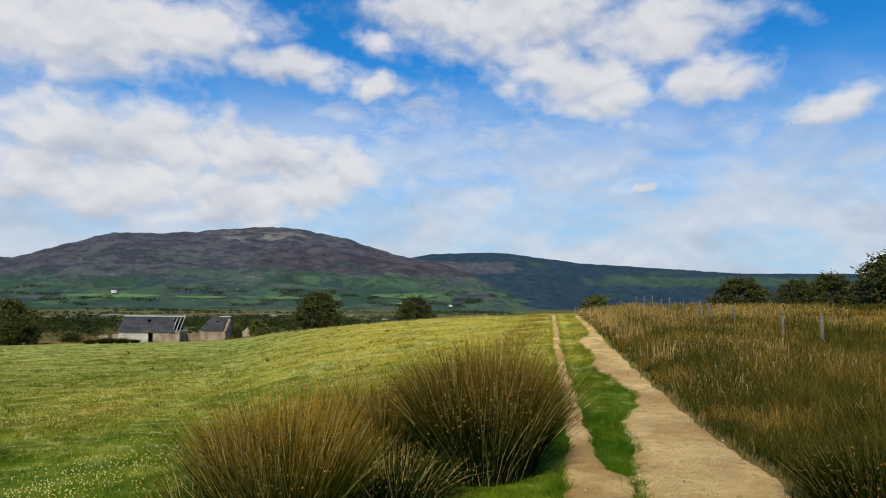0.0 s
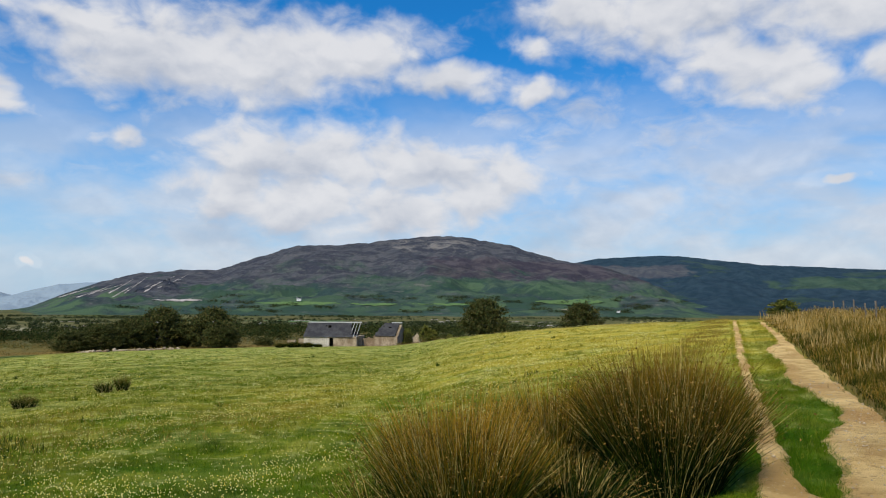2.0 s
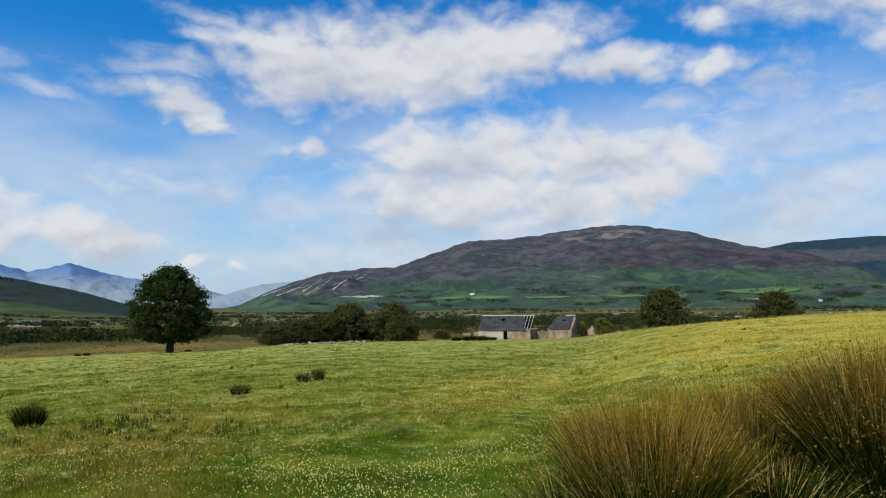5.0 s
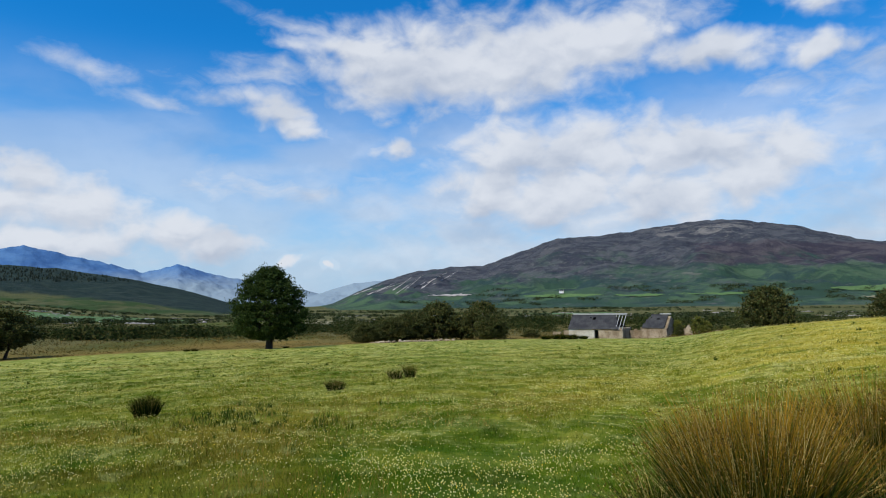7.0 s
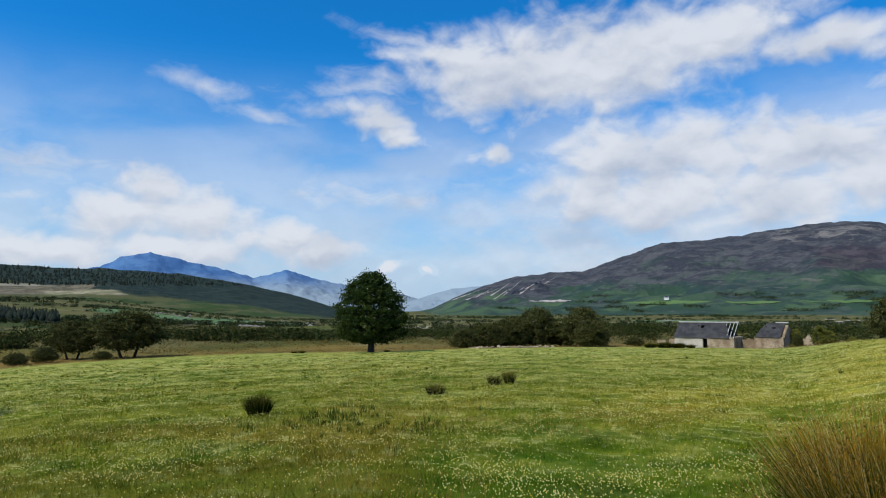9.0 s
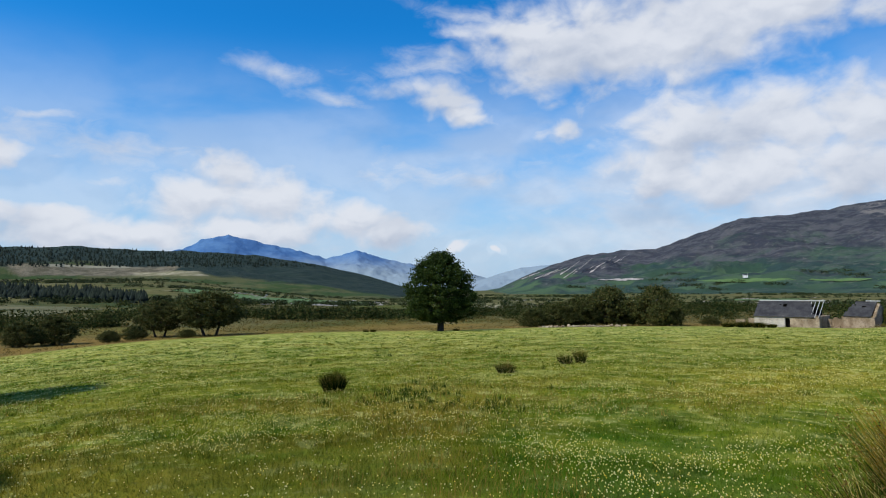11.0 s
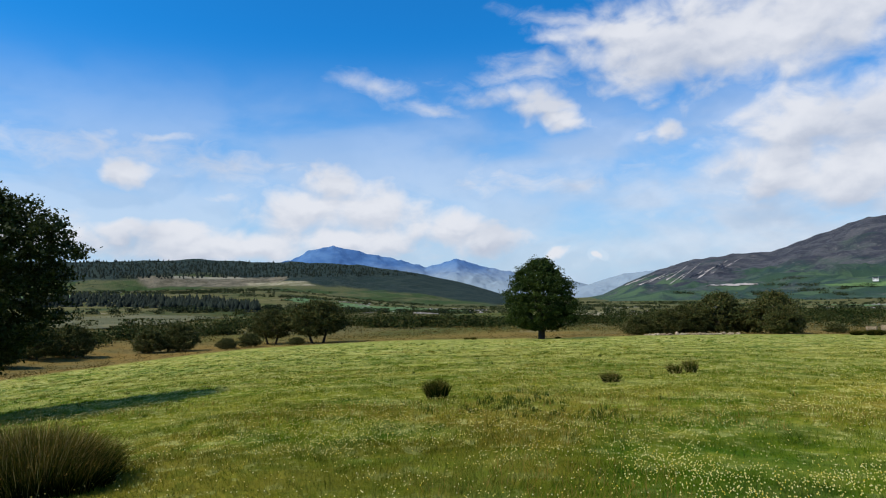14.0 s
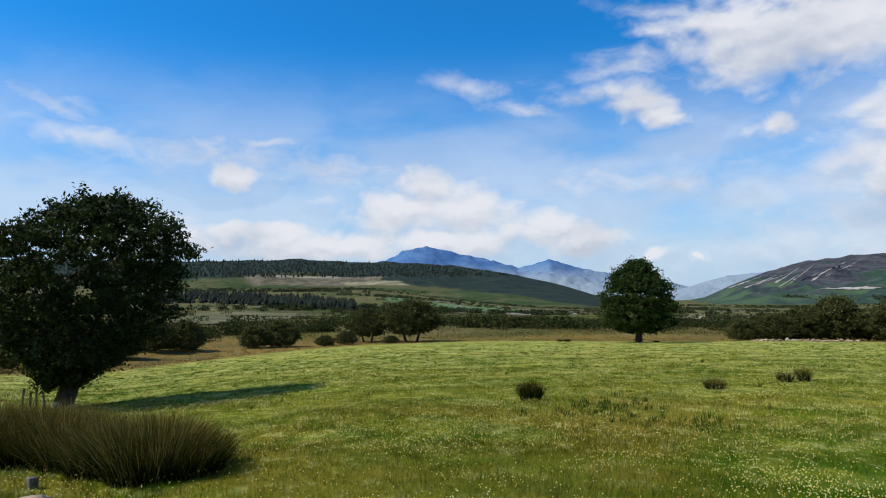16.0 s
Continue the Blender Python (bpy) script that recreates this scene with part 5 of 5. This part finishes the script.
def verge():
    r = np.random.default_rng(63)

    def band(n, s0, s1, l0, l1, bias=1.0):
        s = s0 * (s1 / s0) ** r.uniform(0, 1, n)
        l = l0 + (l1 - l0) * r.uniform(0, 1, n) ** bias
        if l0 > 1.5:
            l += (rut_edges(RIGHT_RUT, s)[1] - 1.72) * np.clip(1 - (l - l0) / 2, 0, 1)
        x, y = lane(s, l)
        return np.stack([x, y, np.zeros(n)], 1), s, l

    c, s, l = band(6200, 3.2, 52, 1.96, 17, 1.5)
    h = (0.22 + 0.50 * patchy(c[:, 0], c[:, 1], 1.6, 1.0)) * np.clip(0.30 + 0.70 * (l - 1.8) / 1.1, 0.30, 1)
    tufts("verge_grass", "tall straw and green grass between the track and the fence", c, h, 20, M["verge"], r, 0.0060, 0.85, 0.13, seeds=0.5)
    c, s, l = band(4200, 3.0, 26, 1.98, 9, 1.4)
    h = (0.32 + 0.46 * patchy(c[:, 0], c[:, 1], 0.9, 3.0)) * np.clip(0.4 + 0.6 * (l - 1.9) / 0.9, 0.4, 1)
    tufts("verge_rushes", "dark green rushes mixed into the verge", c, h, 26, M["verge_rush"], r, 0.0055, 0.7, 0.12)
    c, s, l = band(2300, 7.0, 50, 2.2, 15, 1.3)
    keep = patchy(c[:, 0], c[:, 1], 0.5, 5.0) > 0.45
    tufts("seed_stalks", "pale seeding grass stalks standing above the verge", c[keep], 0.56 + 0.16 * r.uniform(0, 1, keep.sum()), 5, M["straw"], r, 0.0045, 0.35, 0.25)
    # rough dark grass past the fence
    c, s, l = band(2600, 9.0, 75, 6.6, 34, 1.2)
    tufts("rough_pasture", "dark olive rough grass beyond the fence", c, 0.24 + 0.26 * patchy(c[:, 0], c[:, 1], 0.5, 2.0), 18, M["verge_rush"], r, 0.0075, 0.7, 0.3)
    # low rough grass on the field side of the track
    c, s, l = band(520, 12, 46, -1.9, -0.6)
    tufts("track_side_grass", "rough ochre grass along the field side of the track", c, 0.05 + 0.09 * patchy(c[:, 0], c[:, 1], 0.9, 2.0), 14, M["ripe"], r, 0.0055, 0.7)
    # loose tufts growing in the wheel tracks
    s = np.concatenate([r.uniform(5.2, 7.0, 16), r.uniform(13, 26, 70)])
    l = np.concatenate([r.uniform(0.45, 1.1, 16), r.uniform(0.8, 1.25, 70)])
    x, y = lane(s, l)
    tufts("rut_tufts", "small grass tufts growing in the wheel tracks", np.stack([x, y, 0 * x], 1), np.full(86, 0.055), 18, M["turf"], r, 0.0045, 0.9, 0.045)
    # turf hanging over the edges of the ruts
    s = 4.2 * (40 / 4.2) ** r.uniform(0, 1, 1500)
    edges = [e for rut in (LEFT_RUT, RIGHT_RUT) for e in rut_edges(rut, s)]
    pick = r.integers(0, 3, 1500)
    l = np.choose(pick, edges) + np.where(pick % 2, 1, -1) * r.uniform(-0.01, 0.06, 1500)
    x, y = lane(s, l)
    tufts("edge_turf", "ragged turf hanging over the edges of the ruts", np.stack([x, y, 0 * x], 1), r.uniform(0.05, 0.13, 1500), 16, M["turf"], r, 0.0045, 1.0, 0.035)
    # shaggy lip along both ruts
    c, s, l = band(900, 4.5, 40, 0.50, 0.95)
    inside = ~bare(c[:, 0], c[:, 1], 0.03)
    tufts("lane_grass", "short green grass growing between the ruts", c[inside], np.full(inside.sum(), 0.075), 26, M["turf"], r, 0.005, 0.9, 0.07)


verge()


def weeds(n):
    """Thistles and docks that the flock leaves standing."""
    r = np.random.default_rng(64)
    x, y, d = scatter(n, 2, 100, 11, 60, r)
    c = np.stack([x, y, land(x, y)], 1)
    az, d = r.normal(55.5, 2.6, 60), r.normal(14.8, 1.0, 60)
    a = np.radians(np.concatenate([az, r.normal(49.0, 2.0, 26)]))
    d = np.concatenate([d, r.normal(12.5, 0.8, 26)])
    x, y = np.concatenate([x, -d * np.sin(a)]), np.concatenate([y, d * np.cos(a)])
    n = len(x)
    c = np.stack([x, y, land(x, y)], 1)
    tufts("thistles", "dark green thistles standing in the pasture", c, r.uniform(0.09, 0.22, n), 14, M["weed"], r, 0.008, 0.45, 0.05, (0, 0))


weeds(46)


# ---------------------------------------------------------------- fence
def fence():
    root = empty("post_fence", Matrix.Translation((*lane(20, 6.0), float(land(*lane(20, 6.0))))), "old grey wooden posts of a leaning field fence", "fence")
    r = random.Random(4)
    for s in (10.4, 13.2, 16.3, 19.2, 24.3, 27.9, 30.0, 33.5, 37.0, 40.5, 44.0, 47.5, 52.0):
        x, y = lane(s, 6.0 + r.uniform(-0.06, 0.06))
        h, k = r.uniform(0.98, 1.14), r.uniform(0.038, 0.052)
        v, f = tube([Vector((0, 0, -0.3)), Vector((0.01, 0, 0.4)), Vector((0, 0.01, h - 0.03)), Vector((0, 0, h))], [k * 1.05, k, k * 0.95, k * 0.72], 8)
        f = list(f)
        me = sheet("post", v, f, M["grey_wood"])
        bm = bmesh.new()
        bm.from_mesh(me)
        bmesh.ops.holes_fill(bm, edges=[e for e in bm.edges if e.is_boundary], sides=12)
        bm.to_mesh(me)
        bm.free()
        ob = child("post", me, root)
        ob.matrix_world = Matrix.Translation((x, y, float(land(x, y)))) @ Euler((r.uniform(-.05, .05), r.uniform(-.05, .05), r.uniform(0, 3))).to_matrix().to_4x4()


fence()


# ---------------------------------------------------------------- barn and ruins
def wall_blocks(bm, x0, x1, y0, y1, z1, broken=0.0, step=0.42, r=random):
    """Rubble masonry: courses of rough blocks with recessed joints and, where broken, a ragged top."""
    z, course = -0.8, 0
    while z < z1:
        hgt = 0.30
        x = x0 - (0.2 if course % 2 else 0.0)
        while x < x1:
            w = r.uniform(0.7, 1.4) * step
            a, b = max(x, x0), min(x + w - 0.03, x1)
            top = z1 - broken * abs(math.sin(1.7 * (a - x0) + 0.6)) - broken * r.uniform(0, 0.3)
            if b - a > 0.08 and z < top:
                box(bm, (a, y0 + r.uniform(0, 0.05), z), (b, y1 - r.uniform(0, 0.05), min(z + hgt - 0.025, max(top, z + 0.1))), 0.015)
            x += w
        z += hgt
        course += 1


def barn():
    r = random.Random(8)
    at = on_land(24.1, 131)
    root = empty("barn", Matrix.Translation(at) @ Matrix.Rotation(radians(24.1 - 18.0), 4, "Z"), "derelict stone barn with a holed slate roof", "barn")
    L, R, depth, eave, ridge = -5.6, 5.1, 6.0, 1.95, 4.55
    # front wall with a dark doorway
    bm = bmesh.new()
    wall_blocks(bm, L, -0.42, 0, 0.55, eave, r=r)
    part("limewashed_wall", bm, M["limewash"], root, "front wall with worn whitish limewash")
    bm = bmesh.new()
    wall_blocks(bm, 0.42, R, 0, 0.55, eave, r=r)
    wall_blocks(bm, -0.42, 0.42, 0, 0.55, -0.5, r=r)
    box(bm, (-0.75, -0.02, 1.62), (0.75, 0.57, eave), 0.01)
    part("front_wall", bm, M["stone"], root)
    bm = bmesh.new()
    wall_blocks(bm, L, R, depth - 0.55, depth, eave, r=r)
    part("back_wall", bm, M["stone"], root)
    for x in (L, R - 0.55):
        bm = bmesh.new()
        n = 13
        for k in range(n):
            z = -0.8 + k * (ridge + 0.6) / n
            inset = max(0, (z - eave) / (ridge - eave)) * depth / 2
            if inset < depth / 2 - 0.3 and (x == L or z < eave):
                y = 0.56 + inset
                while y < depth - 0.56 - inset:
                    w = min(r.uniform(0.35, 0.7), depth - 0.56 - inset - y)
                    box(bm, (x + r.uniform(0, .04), y, z), (x + 0.55 - r.uniform(0, .04), y + w - 0.03, z + (ridge + 0.6) / n - 0.03), 0.012)
                    y += max(w, 0.2)
        part("gable_wall", bm, M["stone"], root)
    # added near-black panel behind the doorway, painting in the shade of the inside
    bm = bmesh.new()
    box(bm, (L + 0.56, 0.9, -0.3), (R - 0.56, 1.0, 1.9))
    part("inside", bm, M["dark"], root, "near-black panel standing in for the barn's unlit inside")
    # roof: rows of slates with two holes; the far end has lost them and shows its rafters
    rise = math.atan2(ridge - eave, depth / 2)
    for side in (0, 1):
        bm = bmesh.new()
        rows, cols = 11, 34
        slope = math.hypot(ridge - eave, depth / 2 + 0.2)
        for i in range(rows):
            for j in range(cols):
                x = L - 0.1 + j * (R - L) / cols
                if x > R - 2.3 + 0.12 * (rows - i) + r.uniform(-.2, .2) or side == 0 and ( (j in (14, 15) and i in (7, 8)) or (j == 29 and i in (7, 8, 9)) or (j == 12 and i == 8)):
                    continue
                a, b = i / rows * slope, (i + 1.15) / rows * slope
                def pt(q, lift):
                    y = -0.2 + q * math.cos(rise)
                    return (y if side == 0 else depth - y), eave - 0.17 + q * math.sin(rise) + lift
                ya, za = pt(a, 0.05 + r.uniform(0, .012))
                yb, zb = pt(min(b, slope + 0.05), 0.02)
                w = (R - L) / cols - 0.012
                vs = [bm.verts.new(c) for c in ((x, ya, za), (x + w, ya, za), (x + w, yb, zb), (x, yb, zb), (x, ya, za - .03), (x + w, ya, za - .03), (x + w, yb, zb - .03), (x, yb, zb - .03))]
                for q in ((0, 1, 2, 3), (4, 7, 6, 5), (0, 4, 5, 1), (1, 5, 6, 2), (2, 6, 7, 3), (3, 7, 4, 0)):
                    bm.faces.new([vs[t] for t in q])
        part("roof_slope", bm, M["slate"], root)
    for k in range(4):
        bm = bmesh.new()
        x = R - 1.95 + k * 0.62
        for y0, z0, y1, z1 in ((-0.15, eave - 0.1, depth / 2, ridge - 0.05),):
            vs = [bm.verts.new(c) for c in ((x, y0, z0), (x + .07, y0, z0), (x + .07, y1, z1), (x, y1, z1), (x, y0, z0 - .14), (x + .07, y0, z0 - .14), (x + .07, y1, z1 - .14), (x, y1, z1 - .14))]
            for q in ((0, 1, 2, 3), (4, 7, 6, 5), (0, 4, 5, 1), (1, 5, 6, 2), (2, 6, 7, 3), (3, 7, 4, 0)):
                bm.faces.new([vs[t] for t in q])
        part("rafter", bm, M["pale"], root)
    bm = bmesh.new()
    box(bm, (L - 0.1, depth / 2 - 0.14, ridge + 0.0), (R + 0.15, depth / 2 + 0.14, ridge + 0.17), 0.02)
    part("ridge_beam", bm, M["pale"], root, "pale ridge tiles")
    # lean-to
    bm = bmesh.new()
    wall_blocks(bm, -9.2, -7.6, 0.6, 1.1, 1.35, 0.3, r=r)
    wall_blocks(bm, -6.9, L, 0.6, 1.1, 1.55, 0.15, r=r)
    wall_blocks(bm, -7.6, -6.9, 0.6, 1.1, 0.35, r=r)
    part("lean_to_wall", bm, M["stone"], root)


barn()


def cottage():
    r = random.Random(12)
    root = empty("ruined_cottage", Matrix.Translation(on_land(19.6, 132)) @ Matrix.Rotation(radians(19.6 - 24.0), 4, "Z"), "small ruined stone outbuilding with half a slate roof", "outbuilding")
    L, R, depth, eave, ridge = -2.3, 2.9, 4.6, 2.0, 4.5
    bm = bmesh.new()
    wall_blocks(bm, -5.0, L, 0, 0.5, 1.75, 0.35, r=r)
    wall_blocks(bm, L, R, 0, 0.5, eave, r=r)
    part("front_wall", bm, M["stone"], root)
    bm = bmesh.new()
    n = 13
    for k in range(n):
        z = -0.8 + k * (ridge + 0.9) / n
        inset = max(0, (z - eave) / (ridge + 0.1 - eave)) * depth / 2
        y = 0.51 + inset
        while y < depth - 0.51 - inset:
            w = r.uniform(0.3, 0.6)
            box(bm, (R - 0.5, y, z), (R, min(y + w - 0.03, depth - 0.5), z + (ridge + 0.9) / n - 0.03), 0.02)
            y += w
    part("gable_wall", bm, M["stone"], root)
    bm = bmesh.new()
    rows, cols = 10, 14
    for side in (0, 1):
        for i in range(rows):
            for j in range(cols):
                x = L + j * (R - 0.5 - L) / cols
                if x < L + 0.25 * i * 0.45 + r.uniform(-.1, .2) or (j in (8, 9) and i == 6) or (j == 4 and i == 7):
                    continue
                f0, f1 = i / rows, (i + 1.12) / rows
                ya, yb = -0.15 + f0 * (depth / 2 + 0.15), -0.15 + f1 * (depth / 2 + 0.15)
                if side:
                    ya, yb = depth - ya, depth - yb
                za, zb = eave + f0 * (ridge - eave), eave + min(f1, 1.02) * (ridge - eave) - 0.03
                w = (R - 0.5 - L) / cols - 0.012
                vs = [bm.verts.new(c) for c in ((x, ya, za), (x + w, ya, za), (x + w, yb, zb), (x, yb, zb), (x, ya, za - .04), (x + w, ya, za - .04), (x + w, yb, zb - .04), (x, yb, zb - .04))]
                for q in ((0, 1, 2, 3), (4, 7, 6, 5), (0, 4, 5, 1), (1, 5, 6, 2), (2, 6, 7, 3), (3, 7, 4, 0)):
                    bm.faces.new([vs[t] for t in q])
    part("roof", bm, M["slate"], root)
    bm = bmesh.new()
    box(bm, (R - 2.2, depth / 2 - 0.12, ridge), (R, depth / 2 + 0.12, ridge + 0.15), 0.02)
    part("ridge_tiles", bm, M["pale"], root)


cottage()


def ruin():
    r = random.Random(14)
    for az, d, w, h in ((16.9, 129, 2.6, 2.0), (15.4, 127, 1.9, 1.5), (14.4, 126, 1.4, 1.3)):
        bm = bmesh.new()
        wall_blocks(bm, -w / 2, w / 2, 0, 0.6, h, 0.7, r=r)
        ob = part("ruined_wall", bm, M["stone"], None)
        ob.matrix_world = Matrix.Translation(on_land(az, d)) @ Matrix.Rotation(radians(az - 8), 4, "Z")
        tagged(ob, "broken stretch of rubble wall beside the barn", "wall", "ruined walls")
    for az, d, s, w in ((17.6, 134, 0.62, 0.8), (16.0, 125.5, 0.66, 0.72), (15.3, 126, 0.5, 0.7), (13.9, 128, 0.42, 0.9)):
        copy_tree(gorse, az, d, s, az, w, sink=0.3, label="yellow-green elder scrub growing through the ruins")


copy_tree(bush_a, 17.45, 129, 0.45, 2.0, 0.55, label="small dark bush in the gap beside the ruin")
gorse = make_tree("scrub_bush", "yellow-green scrub bush at the end of the track", "bush", 5.4, 5.0, 0.2, 0.16, 170, 40, M["gorse"], 24, LOW, twig=0.09, stems=3, trunk_r=0.12)
set_tree(gorse, -12.9, 45, (0.36, 0.36, 0.22))
ruin()


def low_wall():
    """Tumbled field wall and pale gate stones at the pasture's far edge."""
    r = random.Random(15)
    root = empty("field_wall", Matrix.Translation(on_land(40, 130)), "low tumbled drystone wall with pale gate stones", "wall")
    for k in range(46):
        az = 36.2 + 7.2 * k / 46 + r.uniform(-0.12, 0.12)
        p = on_land(az, 130 + r.uniform(-0.4, 0.4))
        bm = bmesh.new()
        tall = r.uniform(0.18, 0.42) if k not in (7, 8, 19, 31) else r.uniform(0.42, 0.6)
        bmesh.ops.create_icosphere(bm, subdivisions=1, radius=0.5)
        for v in bm.verts:
            v.co = Vector((v.co.x * r.uniform(0.6, 1.1), v.co.y * 0.7, max(v.co.z, -0.4) * tall * 1.3 + tall * 0.4)) + Vector([r.uniform(-.05, .05) for _ in range(3)])
        ob = part("stone", bm, M["stone"], root)
        ob.matrix_world = Matrix.Translation(p) @ Matrix.Rotation(r.uniform(0, 3), 4, "Z")


low_wall()


def pale_rocks(n):
    """Weathered outcrops and tumbled walls far across the valley floor."""
    r = np.random.default_rng(77)
    pieces = []
    for _ in range(n):
        az, d = r.choice((r.uniform(0, 46), r.uniform(0, 46), r.uniform(56, 72))), r.uniform(480, 900)
        step = r.uniform(-2.0, 2.0)
        for q in range(int(r.integers(3, 13))):
            p = on_land(az + 0.16 * q + r.normal() * 0.04, d + step * q + r.normal() * 1.5)
            k = r.uniform(0.45, 1.15)
            o = np.array([(1, 0, 0), (-1, 0, 0), (0, 1, 0), (0, -1, 0), (0, 0, 0.8), (0, 0, -0.8)]) * k * r.uniform(0.6, 1.5, (6, 1)) * np.array([1.8, 1.8, 1.0])
            pieces.append((o + np.array(p) + np.array([0, 0, 0.4 * k]), np.array([(0, 2, 4), (2, 1, 4), (1, 3, 4), (3, 0, 4), (2, 0, 5), (1, 2, 5), (3, 1, 5), (0, 3, 5)])))
    v, f = join(*pieces)
    tagged(new("outcrops", sheet("outcrops", v, f, M["scree"])), "pale rock outcrops and tumbled walls across the valley", "rocks", kind="stuff")


pale_rocks(80)


def boulder(name, label, category, az, d, size, mat, seed):
    r = random.Random(seed)
    bm = bmesh.new()
    bmesh.ops.create_icosphere(bm, subdivisions=2, radius=0.5)
    for v in bm.verts:
        k = 1 + 0.28 * noise.noise(v.co * 2.2 + Vector((seed, 0, 0)))
        v.co = Vector((v.co.x * size[0] * k, v.co.y * size[1] * k, v.co.z * size[2] * k + size[2] * 0.3))
    ob = part(name, bm, mat, None)
    ob.matrix_world = Matrix.Translation(on_land(az, d)) @ Matrix.Rotation(r.uniform(0, 3), 4, "Z")
    return tagged(ob, label, category)


boulder("boulder", "pale lichened stone at the foot of the hawthorn", "stone", 98.9, 25.2, (0.34, 0.30, 0.34), M["stone"], 3)
boulder("boulder", "pale lichened stone at the foot of the hawthorn", "stone", 97.9, 25.4, (0.26, 0.26, 0.24), M["stone"], 4)
boulder("boulder", "flat grey stone lying among the rushes", "stone", 100.7, 9.3, (0.42, 0.35, 0.12), M["stone"], 5)


def stump():
    bm = bmesh.new()
    box(bm, (-0.06, -0.05, -0.3), (0.06, 0.05, 0.14), 0.012, 0.012)
    ob = part("post_stump", bm, M["grey_wood"], None)
    ob.matrix_world = Matrix.Translation(on_land(100.5, 10.2)) @ Euler((0.06, -0.05, 0.6)).to_matrix().to_4x4()
    tagged(ob, "short weathered gatepost stump among the rushes", "post")
    for k, az in enumerate((99.6, 100.1, 100.5, 101.0)):
        bm = bmesh.new()
        box(bm, (-0.03, -0.03, -0.2), (0.03, 0.03, 0.5 + 0.1 * (k % 2)), 0.008)
        ob = part("stake", bm, M["grey_wood"], None)
        ob.matrix_world = Matrix.Translation(on_land(az, 26.2)) @ Euler((0.1 - 0.06 * k, 0.16 - 0.07 * k, 0.3)).to_matrix().to_4x4()
        tagged(ob, "thin grey stake leaning beside the hawthorn", "stake", "stakes by the tree")


stump()


def farmhouse(az, el, size):
    p = moor_face(az, el)
    p += Vector((-p.x, -p.y, 0)).normalized() * 12 + Vector((0, 0, 2.5))
    root = empty("farmhouse", Matrix.Translation(p) @ Matrix.Rotation(radians(20), 4, "Z") @ Matrix.Scale(size, 4), "distant whitewashed farmhouse with a grey roof", "house")
    bm = bmesh.new()
    box(bm, (-9, 0, -3), (7, 7, 6))
    part("wall", bm, M["white"], root)
    bm = bmesh.new()
    vs = [bm.verts.new(c) for c in ((-9.4, -0.5, 5.8), (7.4, -0.5, 5.8), (7.4, 7.5, 5.8), (-9.4, 7.5, 5.8), (-9.4, 3.5, 9), (7.4, 3.5, 9))]
    for q in ((0, 1, 5, 4), (2, 3, 4, 5), (0, 4, 3), (1, 2, 5), (0, 3, 2, 1)):
        bm.faces.new([vs[t] for t in q])
    part("roof", bm, M["slate"], root)
    for x in (-8.2, 6.2):
        bm = bmesh.new()
        box(bm, (x - 0.6, 2.9, 8), (x + 0.6, 4.1, 10.6), 0.02)
        part("chimney", bm, M["white"], root)
    for x in (-6.5, -3.5, 0.5, 3.5):
        for z in (0.8, 3.6):
            bm = bmesh.new()
            box(bm, (x - 0.6, -0.08, z), (x + 0.6, 0.1, z + 1.4))
            part("window", bm, M["dark"], root)


farmhouse(26.85, 0.36, 0.66)
farmhouse(-0.5, -0.50, 0.42)
